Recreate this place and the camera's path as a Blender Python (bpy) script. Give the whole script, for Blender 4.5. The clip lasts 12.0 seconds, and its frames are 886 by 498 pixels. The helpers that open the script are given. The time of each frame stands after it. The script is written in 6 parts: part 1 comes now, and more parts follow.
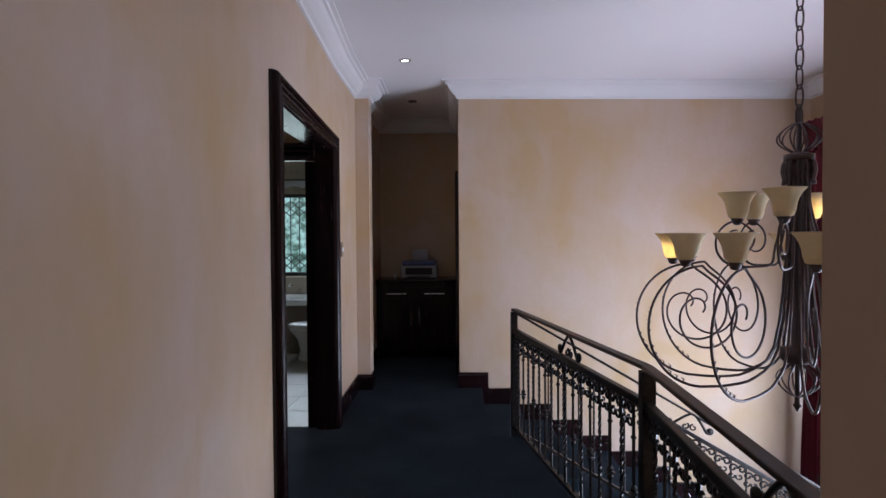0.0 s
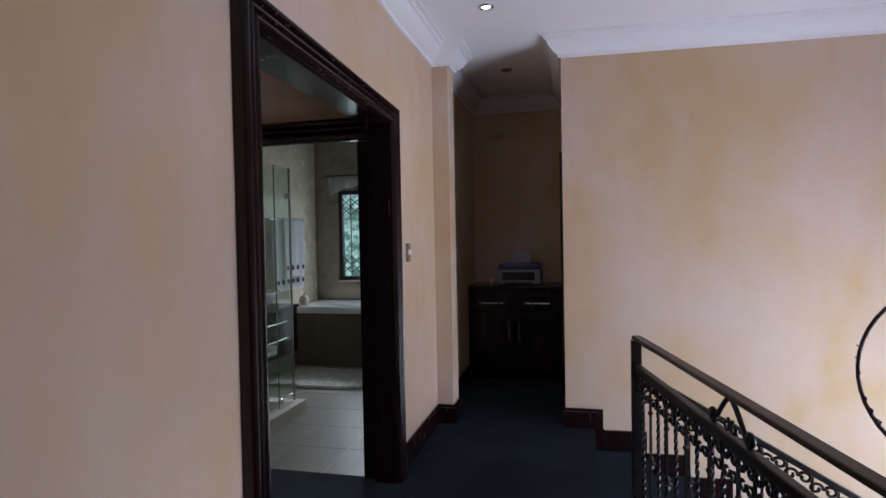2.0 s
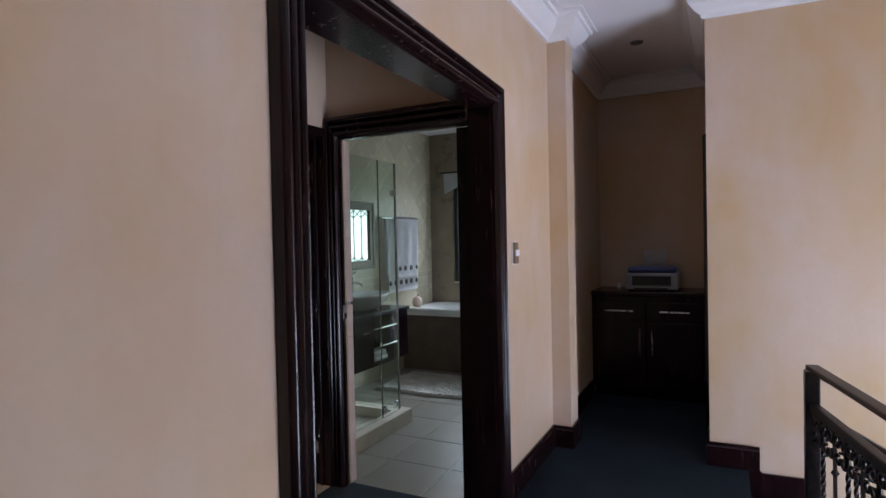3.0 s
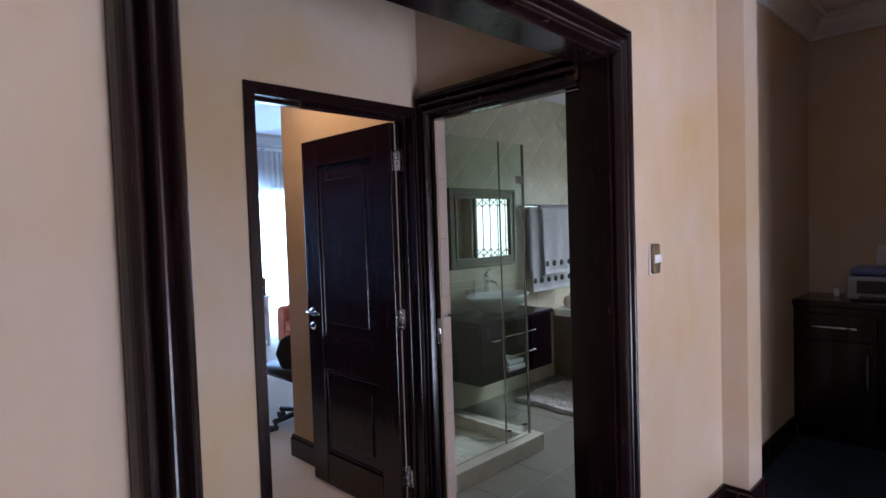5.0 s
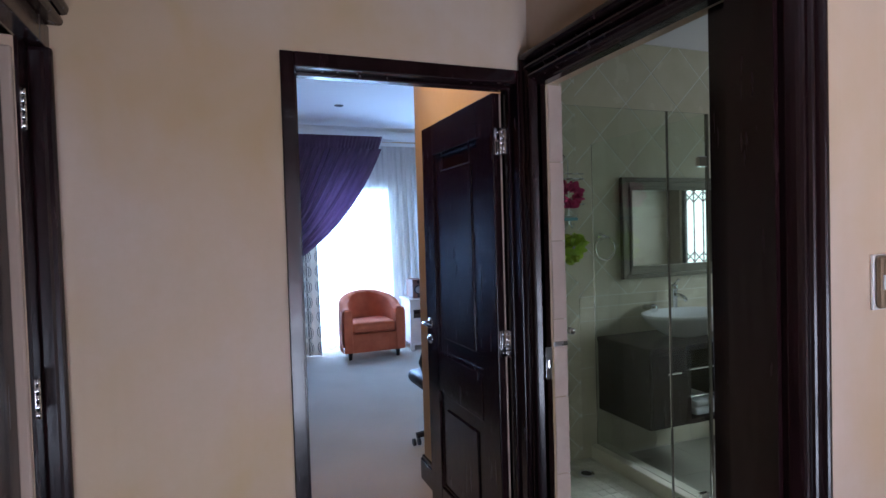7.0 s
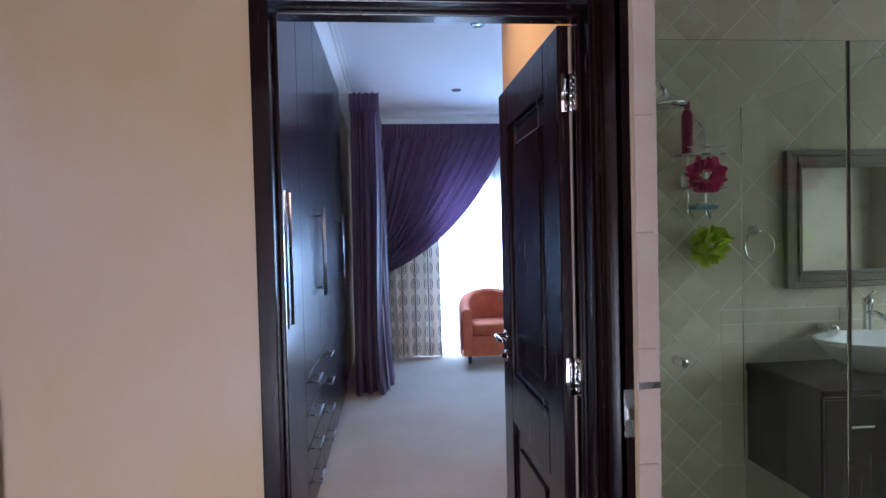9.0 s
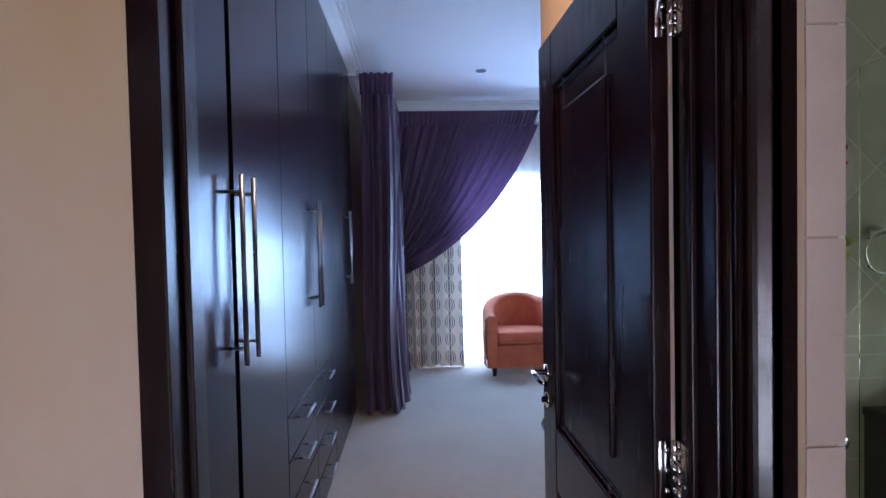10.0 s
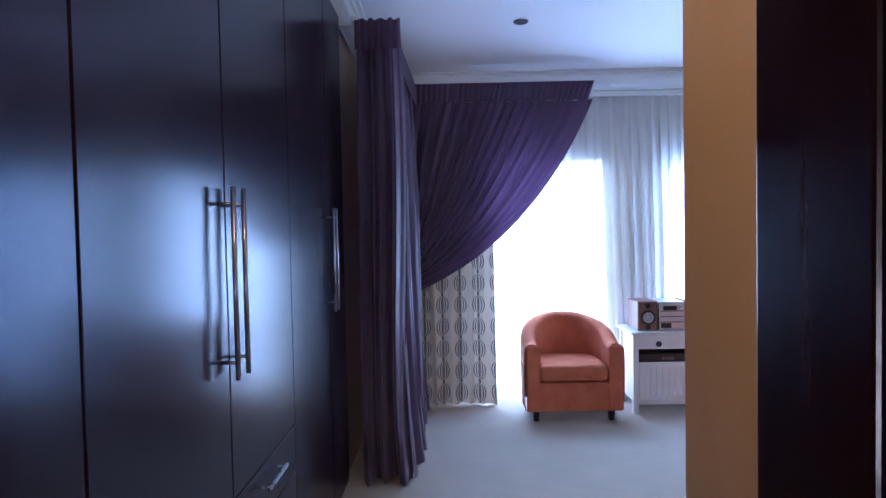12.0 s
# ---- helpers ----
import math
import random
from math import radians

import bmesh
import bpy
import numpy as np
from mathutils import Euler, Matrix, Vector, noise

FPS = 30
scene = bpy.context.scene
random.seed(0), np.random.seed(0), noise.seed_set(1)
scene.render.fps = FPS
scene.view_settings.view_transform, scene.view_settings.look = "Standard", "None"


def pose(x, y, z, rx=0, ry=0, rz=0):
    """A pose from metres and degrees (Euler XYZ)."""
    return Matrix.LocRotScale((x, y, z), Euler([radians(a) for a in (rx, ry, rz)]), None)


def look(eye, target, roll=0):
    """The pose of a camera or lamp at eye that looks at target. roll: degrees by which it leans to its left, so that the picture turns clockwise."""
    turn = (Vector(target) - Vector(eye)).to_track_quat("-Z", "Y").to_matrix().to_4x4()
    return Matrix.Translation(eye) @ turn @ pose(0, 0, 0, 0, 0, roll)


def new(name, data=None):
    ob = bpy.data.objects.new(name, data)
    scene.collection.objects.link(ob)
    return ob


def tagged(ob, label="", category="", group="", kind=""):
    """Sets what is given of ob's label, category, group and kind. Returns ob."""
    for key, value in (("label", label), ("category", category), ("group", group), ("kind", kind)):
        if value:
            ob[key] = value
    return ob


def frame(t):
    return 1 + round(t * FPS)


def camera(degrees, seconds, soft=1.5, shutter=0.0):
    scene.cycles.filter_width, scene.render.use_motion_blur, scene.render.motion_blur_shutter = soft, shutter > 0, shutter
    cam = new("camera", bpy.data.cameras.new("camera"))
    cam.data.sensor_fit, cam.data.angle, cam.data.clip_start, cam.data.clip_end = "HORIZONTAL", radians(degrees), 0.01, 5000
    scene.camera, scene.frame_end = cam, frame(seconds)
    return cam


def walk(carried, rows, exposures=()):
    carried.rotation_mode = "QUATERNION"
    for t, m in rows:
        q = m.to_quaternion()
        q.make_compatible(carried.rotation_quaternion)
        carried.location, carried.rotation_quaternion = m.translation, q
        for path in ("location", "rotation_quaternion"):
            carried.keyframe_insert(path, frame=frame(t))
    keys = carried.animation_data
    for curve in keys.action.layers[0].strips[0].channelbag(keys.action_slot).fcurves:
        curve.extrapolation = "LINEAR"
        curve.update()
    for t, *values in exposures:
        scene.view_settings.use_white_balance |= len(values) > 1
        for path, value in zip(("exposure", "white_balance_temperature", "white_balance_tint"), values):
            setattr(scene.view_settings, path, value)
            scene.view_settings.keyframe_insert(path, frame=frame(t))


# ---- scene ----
cam = camera(76.4, 12.0)
EXPOSURES = [(0.0, -0.2, 5850, 17), (1.5, -0.2, 5850, 17), (3.0, 0.12, 5850, 17), (5.5, 0.3, 5850, 18), (7.0, 0.18, 5850, 18), (9.0, 0.6, 6000, 20), (10.5, 0.3, 6100, 24), (12.0, 0.3, 6100, 27)]
PATH = [
    (0, (0.184, -0.106, 1.444), (0.145, 1.893, 1.401), -0.40),
    (0.5, (0.228, 0.166, 1.443), (0.163, 2.164, 1.4), -0.60),
    (1, (0.292, 0.457, 1.446), (0.1, 2.447, 1.4), -0.80),
    (1.5, (0.277, 0.713, 1.44), (-0.027, 2.69, 1.398), -0.90),
    (2, (0.325, 0.971, 1.443), (-0.135, 2.917, 1.4), -1.10),
    (2.5, (0.332, 1.197, 1.441), (-0.341, 3.08, 1.403), -1.30),
    (3, (0.311, 1.423, 1.432), (-0.576, 3.216, 1.398), -1.20),
    (3.2, (0.276, 1.492, 1.431), (-0.664, 3.257, 1.401), -1.20),
    (4.8, (0.272, 2.071, 1.489), (-1.072, 3.551, 1.415), -1.4),
    (5, (0.3, 2.206, 1.505), (-1.122, 3.611, 1.428), -1.9),
    (5.5, (0.255, 2.408, 1.502), (-1.289, 3.678, 1.436), -1.9),
    (6, (0.251, 2.626, 1.491), (-1.415, 3.732, 1.428), -1.9),
    (6.5, (0.218, 2.81, 1.49), (-1.563, 3.718, 1.429), -1.8),
    (7, (0.118, 3.008, 1.49), (-1.745, 3.732, 1.435), -1.7),
    (7.2, (0.06, 3.064, 1.492), (-1.821, 3.742, 1.442), -1.5),
    (8.8, (-0.236, 3.52, 1.455), (-2.225, 3.728, 1.407), -1.3),
    (9, (-0.322, 3.528, 1.457), (-2.313, 3.71, 1.406), -1.4),
    (9.5, (-0.601, 3.551, 1.468), (-2.595, 3.688, 1.412), -1.2),
    (10, (-0.921, 3.597, 1.468), (-2.918, 3.695, 1.409), -1.2),
    (10.5, (-1.214, 3.637, 1.474), (-3.213, 3.685, 1.413), -1.1),
    (11, (-1.522, 3.642, 1.479), (-3.521, 3.652, 1.419), -1.1),
    (11.5, (-1.814, 3.663, 1.5), (-3.813, 3.654, 1.439), -1.0),
    (12, (-2.149, 3.703, 1.502), (-4.148, 3.684, 1.444), -1.1),
]
walk(cam, [(t, look(eye, target, roll)) for t, eye, target, roll in PATH], EXPOSURES)

# ---- light ----
world = bpy.data.worlds.new("sky")
scene.world = world
world.use_nodes = True
_sky = world.node_tree.nodes.new("ShaderNodeTexSky")
_sky.sky_type, _sky.sun_disc = "NISHITA", False
_sky.sun_elevation, _sky.sun_rotation = radians(50), radians(200)
world.node_tree.links.new(_sky.outputs[0], world.node_tree.nodes["Background"].inputs[0])
world.node_tree.nodes["Background"].inputs[1].default_value = 0.12


def area_lamp(name, where, target, w, h, power, colour):
    data = bpy.data.lights.new(name, "AREA")
    data.shape, data.size, data.size_y, data.energy, data.color = "RECTANGLE", w, h, power, colour
    ob = new(name, data)
    ob.matrix_basis = look(where, target)
    return ob


area_lamp("stair_window_daylight", (3.50, 3.45, 0.05), (0.0, 4.2, 0.45), 1.8, 1.7, 134, (0.79, 0.885, 1.0))
area_lamp("bedroom_window_daylight", (-7.2, 4.5, 1.15), (-3.0, 4.3, 1.0), 1.15, 1.9, 78, (0.32, 0.60, 1.0))
area_lamp("bedroom_second_window_daylight", (-7.2, 6.3, 1.15), (-3.5, 5.5, 1.0), 1.15, 1.9, 78, (0.32, 0.60, 1.0))
area_lamp("bathroom_window_daylight", (-1.82, 7.645, 1.48), (-1.82, 4.0, 1.48), 1.22, 1.0, 8.5, (0.86, 1.0, 0.92))
area_lamp("sky_over_bathroom_window", (-1.9, 9.25, 2.62), (-2.2, 4.9, 0.6), 2.6, 0.5, 160, (0.86, 0.95, 1.0))


def spot_lamp(name, where, target, power, colour, cone):
    data = bpy.data.lights.new(name, "SPOT")
    data.energy, data.color, data.spot_size, data.spot_blend, data.shadow_soft_size = power, colour, radians(cone), 0.8, 0.03
    ob = new(name, data)
    ob.matrix_basis = look(where, target)
    return ob


spot_lamp("landing_downlight_lamp", (-0.21, 4.55, 2.885), (-0.21, 4.551, 0.0), 3.5, (1.0, 0.80, 0.58), 120)
spot_lamp("entry_downlight_lamp", (-2.55, 3.62, 2.885), (-2.55, 3.621, 0.0), 58, (1.0, 0.66, 0.33), 140)

# ---- materials ----
def surface(name, c1, c2, size=0.5, rough=0.6, grain=0.0, gsize=0.01, metal=0.0, coat=0.0, stretch=(1, 1, 1), rvar=0.1, spec=0.5, per_object=0.0):
    """Two tones mixed by a large and a small noise, with fine relief; sizes in metres."""
    m = bpy.data.materials.new(name)
    m.use_nodes = True
    n, l = m.node_tree.nodes, m.node_tree.links
    b = n["Principled BSDF"]
    tc = n.new("ShaderNodeTexCoord")
    mp = n.new("ShaderNodeMapping")
    mp.inputs["Scale"].default_value = stretch
    l.new(tc.outputs["Object"], mp.inputs[0])
    big, small = n.new("ShaderNodeTexNoise"), n.new("ShaderNodeTexNoise")
    big.inputs["Scale"].default_value, big.inputs["Detail"].default_value = 1 / size, 4
    small.inputs["Scale"].default_value, small.inputs["Detail"].default_value = 1 / gsize, 3
    l.new(mp.outputs[0], big.inputs["Vector"])
    l.new(mp.outputs[0], small.inputs["Vector"])
    add = n.new("ShaderNodeMath")
    add.operation = "MULTIPLY_ADD"
    add.inputs[1].default_value = 0.3
    l.new(small.outputs[0], add.inputs[0])
    l.new(big.outputs[0], add.inputs[2])
    ramp = n.new("ShaderNodeMapRange")
    ramp.inputs["From Min"].default_value, ramp.inputs["From Max"].default_value = 0.4, 0.9
    l.new(add.outputs[0], ramp.inputs[0])
    mix = n.new("ShaderNodeMix")
    mix.data_type = "RGBA"
    mix.inputs["A"].default_value, mix.inputs["B"].default_value = (*c1, 1), (*c2, 1)
    l.new(ramp.outputs[0], mix.inputs["Factor"])
    out = mix.outputs["Result"]
    if per_object:
        info = n.new("ShaderNodeObjectInfo")
        hsv = n.new("ShaderNodeHueSaturation")
        rng = n.new("ShaderNodeMapRange")
        rng.inputs["To Min"].default_value, rng.inputs["To Max"].default_value = 1 - per_object, 1 + per_object
        l.new(info.outputs["Random"], rng.inputs[0])
        l.new(rng.outputs[0], hsv.inputs["Value"])
        l.new(out, hsv.inputs["Color"])
        out = hsv.outputs[0]
    l.new(out, b.inputs["Base Color"])
    rr = n.new("ShaderNodeMapRange")
    rr.inputs["To Min"].default_value, rr.inputs["To Max"].default_value = max(rough - rvar, 0.02), min(rough + rvar, 1)
    l.new(big.outputs[0], rr.inputs[0])
    l.new(rr.outputs[0], b.inputs["Roughness"])
    b.inputs["Metallic"].default_value = metal
    b.inputs["Coat Weight"].default_value = coat
    b.inputs["Coat Roughness"].default_value = 0.08
    b.inputs["Specular IOR Level"].default_value = spec
    if grain:
        bump = n.new("ShaderNodeBump")
        bump.inputs["Strength"].default_value, bump.inputs["Distance"].default_value = grain, gsize * 0.4
        l.new(small.outputs[0], bump.inputs["Height"])
        l.new(bump.outputs[0], b.inputs["Normal"])
    return m


def glass(name, colour=(0.9, 0.97, 0.94), rough=0.0):
    m = bpy.data.materials.new(name)
    m.use_nodes = True
    b = m.node_tree.nodes["Principled BSDF"]
    b.inputs["Base Color"].default_value = (*colour, 1)
    b.inputs["Transmission Weight"].default_value, b.inputs["Roughness"].default_value = 1.0, rough
    b.inputs["IOR"].default_value = 1.45
    return m


def glow(name, colour, strength):
    m = bpy.data.materials.new(name)
    m.use_nodes = True
    b = m.node_tree.nodes["Principled BSDF"]
    b.inputs["Base Color"].default_value = (*colour, 1)
    b.inputs["Emission Color"].default_value, b.inputs["Emission Strength"].default_value = (*colour, 1), strength
    return m


def fabric(name, c1, c2, through_light, clear, gsize=0.004, size=0.2, rough=0.85):
    """Cloth that lets light through: diffuse, translucent and open weave."""
    m = surface(name, c1, c2, size, rough, 0.3, gsize)
    n, l = m.node_tree.nodes, m.node_tree.links
    b = n["Principled BSDF"]
    tl, tr = n.new("ShaderNodeBsdfTranslucent"), n.new("ShaderNodeBsdfTransparent")
    tl.inputs[0].default_value = (*c2, 1)
    m1, m2 = n.new("ShaderNodeMixShader"), n.new("ShaderNodeMixShader")
    m1.inputs[0].default_value, m2.inputs[0].default_value = through_light, clear
    l.new(b.outputs[0], m1.inputs[1])
    l.new(tl.outputs[0], m1.inputs[2])
    l.new(m1.outputs[0], m2.inputs[1])
    l.new(tr.outputs[0], m2.inputs[2])
    l.new(m2.outputs[0], n["Material Output"].inputs[0])
    return m


def suede_paint(name, gold, sand, grey):
    """Rag-rolled wall paint: clouds of gold and greyer sand at two scales, with faint upright brush marks."""
    m = surface(name, sand, grey, 0.9, 0.62, 0.05, 0.03, rvar=0.12, spec=0.35)
    n, l = m.node_tree.nodes, m.node_tree.links
    b = n["Principled BSDF"]
    old = b.inputs["Base Color"].links[0].from_socket
    tc = n.new("ShaderNodeTexCoord")

    def cloud(scale, stretch, detail, low, high):
        mp, no, rg = n.new("ShaderNodeMapping"), n.new("ShaderNodeTexNoise"), n.new("ShaderNodeMapRange")
        mp.inputs["Scale"].default_value = stretch
        mp.inputs["Location"].default_value = (scale, 3.1, 1.7)
        no.inputs["Scale"].default_value, no.inputs["Detail"].default_value, no.inputs["Distortion"].default_value = scale, detail, 0.6
        rg.inputs["From Min"].default_value, rg.inputs["From Max"].default_value = low, high
        rg.clamp = True
        l.new(tc.outputs["Object"], mp.inputs[0])
        l.new(mp.outputs[0], no.inputs["Vector"])
        l.new(no.outputs[0], rg.inputs[0])
        return rg.outputs[0]

    big, mid, brush = cloud(1.3, (1, 1, 0.8), 3, 0.38, 0.68), cloud(4.5, (1, 1, 0.7), 5, 0.40, 0.75), cloud(16, (1, 1, 0.12), 3, 0.3, 0.8)
    add = n.new("ShaderNodeMath")
    add.operation = "MULTIPLY_ADD"
    add.inputs[1].default_value = 0.45
    l.new(mid, add.inputs[0])
    l.new(big, add.inputs[2])
    part_gold = n.new("ShaderNodeMath")
    part_gold.operation = "MULTIPLY"
    part_gold.inputs[1].default_value = 0.85
    part_gold.use_clamp = True
    l.new(add.outputs[0], part_gold.inputs[0])
    mix = n.new("ShaderNodeMix")
    mix.data_type = "RGBA"
    l.new(part_gold.outputs[0], mix.inputs["Factor"])
    l.new(old, mix.inputs["A"])
    mix.inputs["B"].default_value = (*gold, 1)
    hsv, vr = n.new("ShaderNodeHueSaturation"), n.new("ShaderNodeMapRange")
    vr.inputs["To Min"].default_value, vr.inputs["To Max"].default_value = 0.985, 1.015
    l.new(brush, vr.inputs[0])
    l.new(vr.outputs[0], hsv.inputs["Value"])
    l.new(mix.outputs["Result"], hsv.inputs["Color"])
    l.new(hsv.outputs[0], b.inputs["Base Color"])
    return m


WALL = suede_paint("sand_suede_paint", (0.555, 0.388, 0.215), (0.572, 0.440, 0.325), (0.630, 0.506, 0.420))
CEIL = surface("white_ceiling_paint", (0.82, 0.80, 0.83), (0.87, 0.85, 0.88), 1.2, 0.8, 0.05, 0.02)
CORNICE = surface("white_cornice_plaster", (0.78, 0.77, 0.78), (0.84, 0.83, 0.84), 0.6, 0.6, 0.05, 0.02)
BLUE_CARPET = surface("dark_blue_carpet", (0.010, 0.016, 0.024), (0.024, 0.038, 0.052), 0.5, 0.95, 0.9, 0.006, spec=0.1)
BEIGE_CARPET = surface("beige_loop_carpet", (0.52, 0.455, 0.38), (0.62, 0.55, 0.47), 0.6, 0.95, 0.8, 0.006, spec=0.1)
MAHOGANY = surface("dark_mahogany", (0.006, 0.0025, 0.003), (0.018, 0.006, 0.007), 0.10, 0.24, 0.018, 0.02, coat=0.15, spec=0.32, stretch=(4, 4, 0.5))
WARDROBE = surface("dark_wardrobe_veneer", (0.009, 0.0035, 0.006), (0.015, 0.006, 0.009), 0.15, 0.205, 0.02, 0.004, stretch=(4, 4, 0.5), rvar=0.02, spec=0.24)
# Blue of the window reflections put into the veneer's specular tint; vanity shares it.
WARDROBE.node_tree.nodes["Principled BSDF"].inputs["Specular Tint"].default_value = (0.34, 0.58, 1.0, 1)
IRON = surface("dark_wrought_iron", (0.02, 0.018, 0.018), (0.06, 0.052, 0.05), 0.03, 0.36, 0.3, 0.004, metal=0.7)
HANDRAIL = surface("varnished_dark_handrail", (0.02, 0.012, 0.010), (0.06, 0.035, 0.022), 0.05, 0.4, 0.2, 0.006, stretch=(1, 0.3, 1))
BRONZE = surface("brown_patinated_iron", (0.065, 0.046, 0.047), (0.13, 0.095, 0.09), 0.04, 0.5, 0.3, 0.005, metal=0.5)
STEEL = surface("brushed_steel", (0.55, 0.55, 0.56), (0.68, 0.68, 0.69), 0.05, 0.28, 0.1, 0.003, metal=1.0, stretch=(1, 1, 0.2))
DARK_STEEL = surface("satin_steel_bar", (0.24, 0.24, 0.28), (0.34, 0.34, 0.38), 0.05, 0.3, 0.1, 0.003, metal=1.0, stretch=(1, 1, 0.2))
CHROME = surface("chrome", (0.75, 0.75, 0.76), (0.82, 0.82, 0.83), 0.1, 0.08, 0, 0.01, metal=1.0, rvar=0.03)
SHADE = fabric("alabaster_glass", (0.76, 0.66, 0.46), (0.85, 0.75, 0.54), 0.5, 0.0, 0.02, 0.04)
BULB = glow("warm_bulb", (1.0, 0.80, 0.42), 19)
DOWNLIGHT = glow("downlight_lens", (1.0, 0.95, 0.9), 9)
DIM_LENS = surface("unlit_lamp_glass", (0.10, 0.10, 0.11), (0.18, 0.18, 0.19), 0.02, 0.15, 0, 0.01)
WHITE_PAINT = surface("white_furniture_paint", (0.70, 0.70, 0.70), (0.80, 0.80, 0.80), 0.2, 0.45, 0.1, 0.01)
PLASTIC = surface("white_plastic", (0.72, 0.70, 0.66), (0.78, 0.76, 0.72), 0.1, 0.4, 0, 0.01)
ORANGE = surface("orange_velour", (0.54, 0.13, 0.062), (0.68, 0.20, 0.10), 0.12, 0.9, 0.5, 0.004)
LEATHER = surface("black_leather", (0.008, 0.008, 0.009), (0.02, 0.02, 0.022), 0.1, 0.4, 0.4, 0.006)
PURPLE = fabric("purple_satin", (0.056, 0.024, 0.064), (0.105, 0.050, 0.112), 0.2, 0.0, rough=0.5)
PURPLE.node_tree.nodes["Principled BSDF"].inputs["Sheen Weight"].default_value = 0.25
SHEER = fabric("white_voile", (0.75, 0.78, 0.82), (0.85, 0.88, 0.92), 0.55, 0.30)
RED_SHEER = fabric("red_voile", (0.50, 0.13, 0.15), (0.68, 0.27, 0.28), 0.62, 0.26)
RED_DRAPE = fabric("dark_red_drape", (0.10, 0.008, 0.018), (0.17, 0.015, 0.03), 0.1, 0.0)
TILE = surface("pale_grey_green_tile", (0.64, 0.585, 0.43), (0.71, 0.655, 0.52), 0.15, 0.25, 0.05, 0.01, per_object=0.05)
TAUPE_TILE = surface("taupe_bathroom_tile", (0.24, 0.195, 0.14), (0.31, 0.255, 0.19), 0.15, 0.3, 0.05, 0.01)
PALE_STRIP = surface("pale_hinge_strip", (0.42, 0.31, 0.24), (0.50, 0.38, 0.30), 0.05, 0.6, 0.1, 0.004, stretch=(1, 1, 0.1))
FLOOR_TILE = surface("cream_floor_tile", (0.175, 0.16, 0.125), (0.225, 0.205, 0.16), 0.2, 0.35, 0.05, 0.01, per_object=0.05)
PINK_TILE = surface("pinkish_trim_tile", (0.72, 0.55, 0.46), (0.79, 0.63, 0.54), 0.1, 0.35, 0.05, 0.01, per_object=0.05)
GROUT = surface("pale_grout", (0.76, 0.75, 0.68), (0.83, 0.82, 0.75), 0.1, 0.9, 0.3, 0.004)
MOSAIC = surface("pale_cream_mosaic", (0.60, 0.57, 0.49), (0.70, 0.67, 0.58), 0.1, 0.4, 0.1, 0.008, per_object=0.06)
KERB_STONE = surface("cream_kerb_stone", (0.55, 0.50, 0.40), (0.66, 0.61, 0.50), 0.12, 0.4, 0.1, 0.008)
CERAMIC = surface("white_ceramic", (0.78, 0.79, 0.8), (0.82, 0.83, 0.84), 0.3, 0.1, 0, 0.01, rvar=0.03)
TOWEL = surface("white_terry", (0.66, 0.66, 0.68), (0.76, 0.76, 0.78), 0.06, 0.95, 0.8, 0.004)
SHOWER_GLASS = glass("green_tinted_glass", (0.92, 0.98, 0.945))
PANE = glass("window_pane", (0.97, 0.99, 0.98))
MIRROR = surface("mirror_silver", (0.66, 0.68, 0.65), (0.70, 0.72, 0.69), 1, 0.02, 0, 0.01, metal=1.0, rvar=0.005)
SILVER_FRAME = surface("silver_leaf_frame", (0.10, 0.09, 0.068), (0.17, 0.15, 0.12), 0.04, 0.4, 0.3, 0.006, metal=0.5)
PRINTER_GREY = surface("grey_printer_plastic", (0.30, 0.31, 0.34), (0.36, 0.37, 0.40), 0.1, 0.45, 0.1, 0.003)
PRINTER_BLUE = surface("slate_blue_plastic", (0.06, 0.09, 0.25), (0.08, 0.11, 0.29), 0.1, 0.4, 0.1, 0.003)
BLACK_PLASTIC = surface("black_plastic", (0.01, 0.01, 0.011), (0.018, 0.018, 0.02), 0.1, 0.4, 0.1, 0.003)
PAPER = surface("white_paper", (0.76, 0.77, 0.8), (0.82, 0.83, 0.85), 0.2, 0.8, 0, 0.01)
SPEAKER_WOOD = surface("reddish_speaker_veneer", (0.16, 0.07, 0.05), (0.24, 0.11, 0.08), 0.05, 0.4, 0.1, 0.005, stretch=(1, 1, 4))
STEREO_SILVER = surface("silver_plastic", (0.45, 0.46, 0.48), (0.52, 0.53, 0.55), 0.1, 0.35, 0, 0.01, metal=0.4)
BATH_PANEL = surface("brown_bath_tile", (0.14, 0.10, 0.075), (0.20, 0.15, 0.11), 0.15, 0.35, 0.05, 0.01)
RUG = surface("white_shaggy_rug", (0.42, 0.40, 0.36), (0.68, 0.66, 0.62), 0.12, 0.95, 1.0, 0.012)
PINK = surface("pink_net", (0.72, 0.05, 0.22), (0.86, 0.10, 0.34), 0.02, 0.7, 0.5, 0.005)
LIME = surface("lime_net", (0.46, 0.64, 0.04), (0.62, 0.82, 0.10), 0.02, 0.7, 0.5, 0.005)
MAGENTA = surface("magenta_plastic", (0.22, 0.01, 0.07), (0.30, 0.02, 0.10), 0.05, 0.3, 0, 0.01)
TEAL = surface("pale_blue_plastic", (0.15, 0.35, 0.42), (0.2, 0.42, 0.5), 0.05, 0.3, 0, 0.01)
REDP = surface("red_plastic", (0.5, 0.01, 0.02), (0.6, 0.02, 0.03), 0.05, 0.35, 0, 0.01)
ALU = surface("dark_window_frame", (0.012, 0.012, 0.011), (0.025, 0.024, 0.022), 0.1, 0.4, 0.1, 0.004)


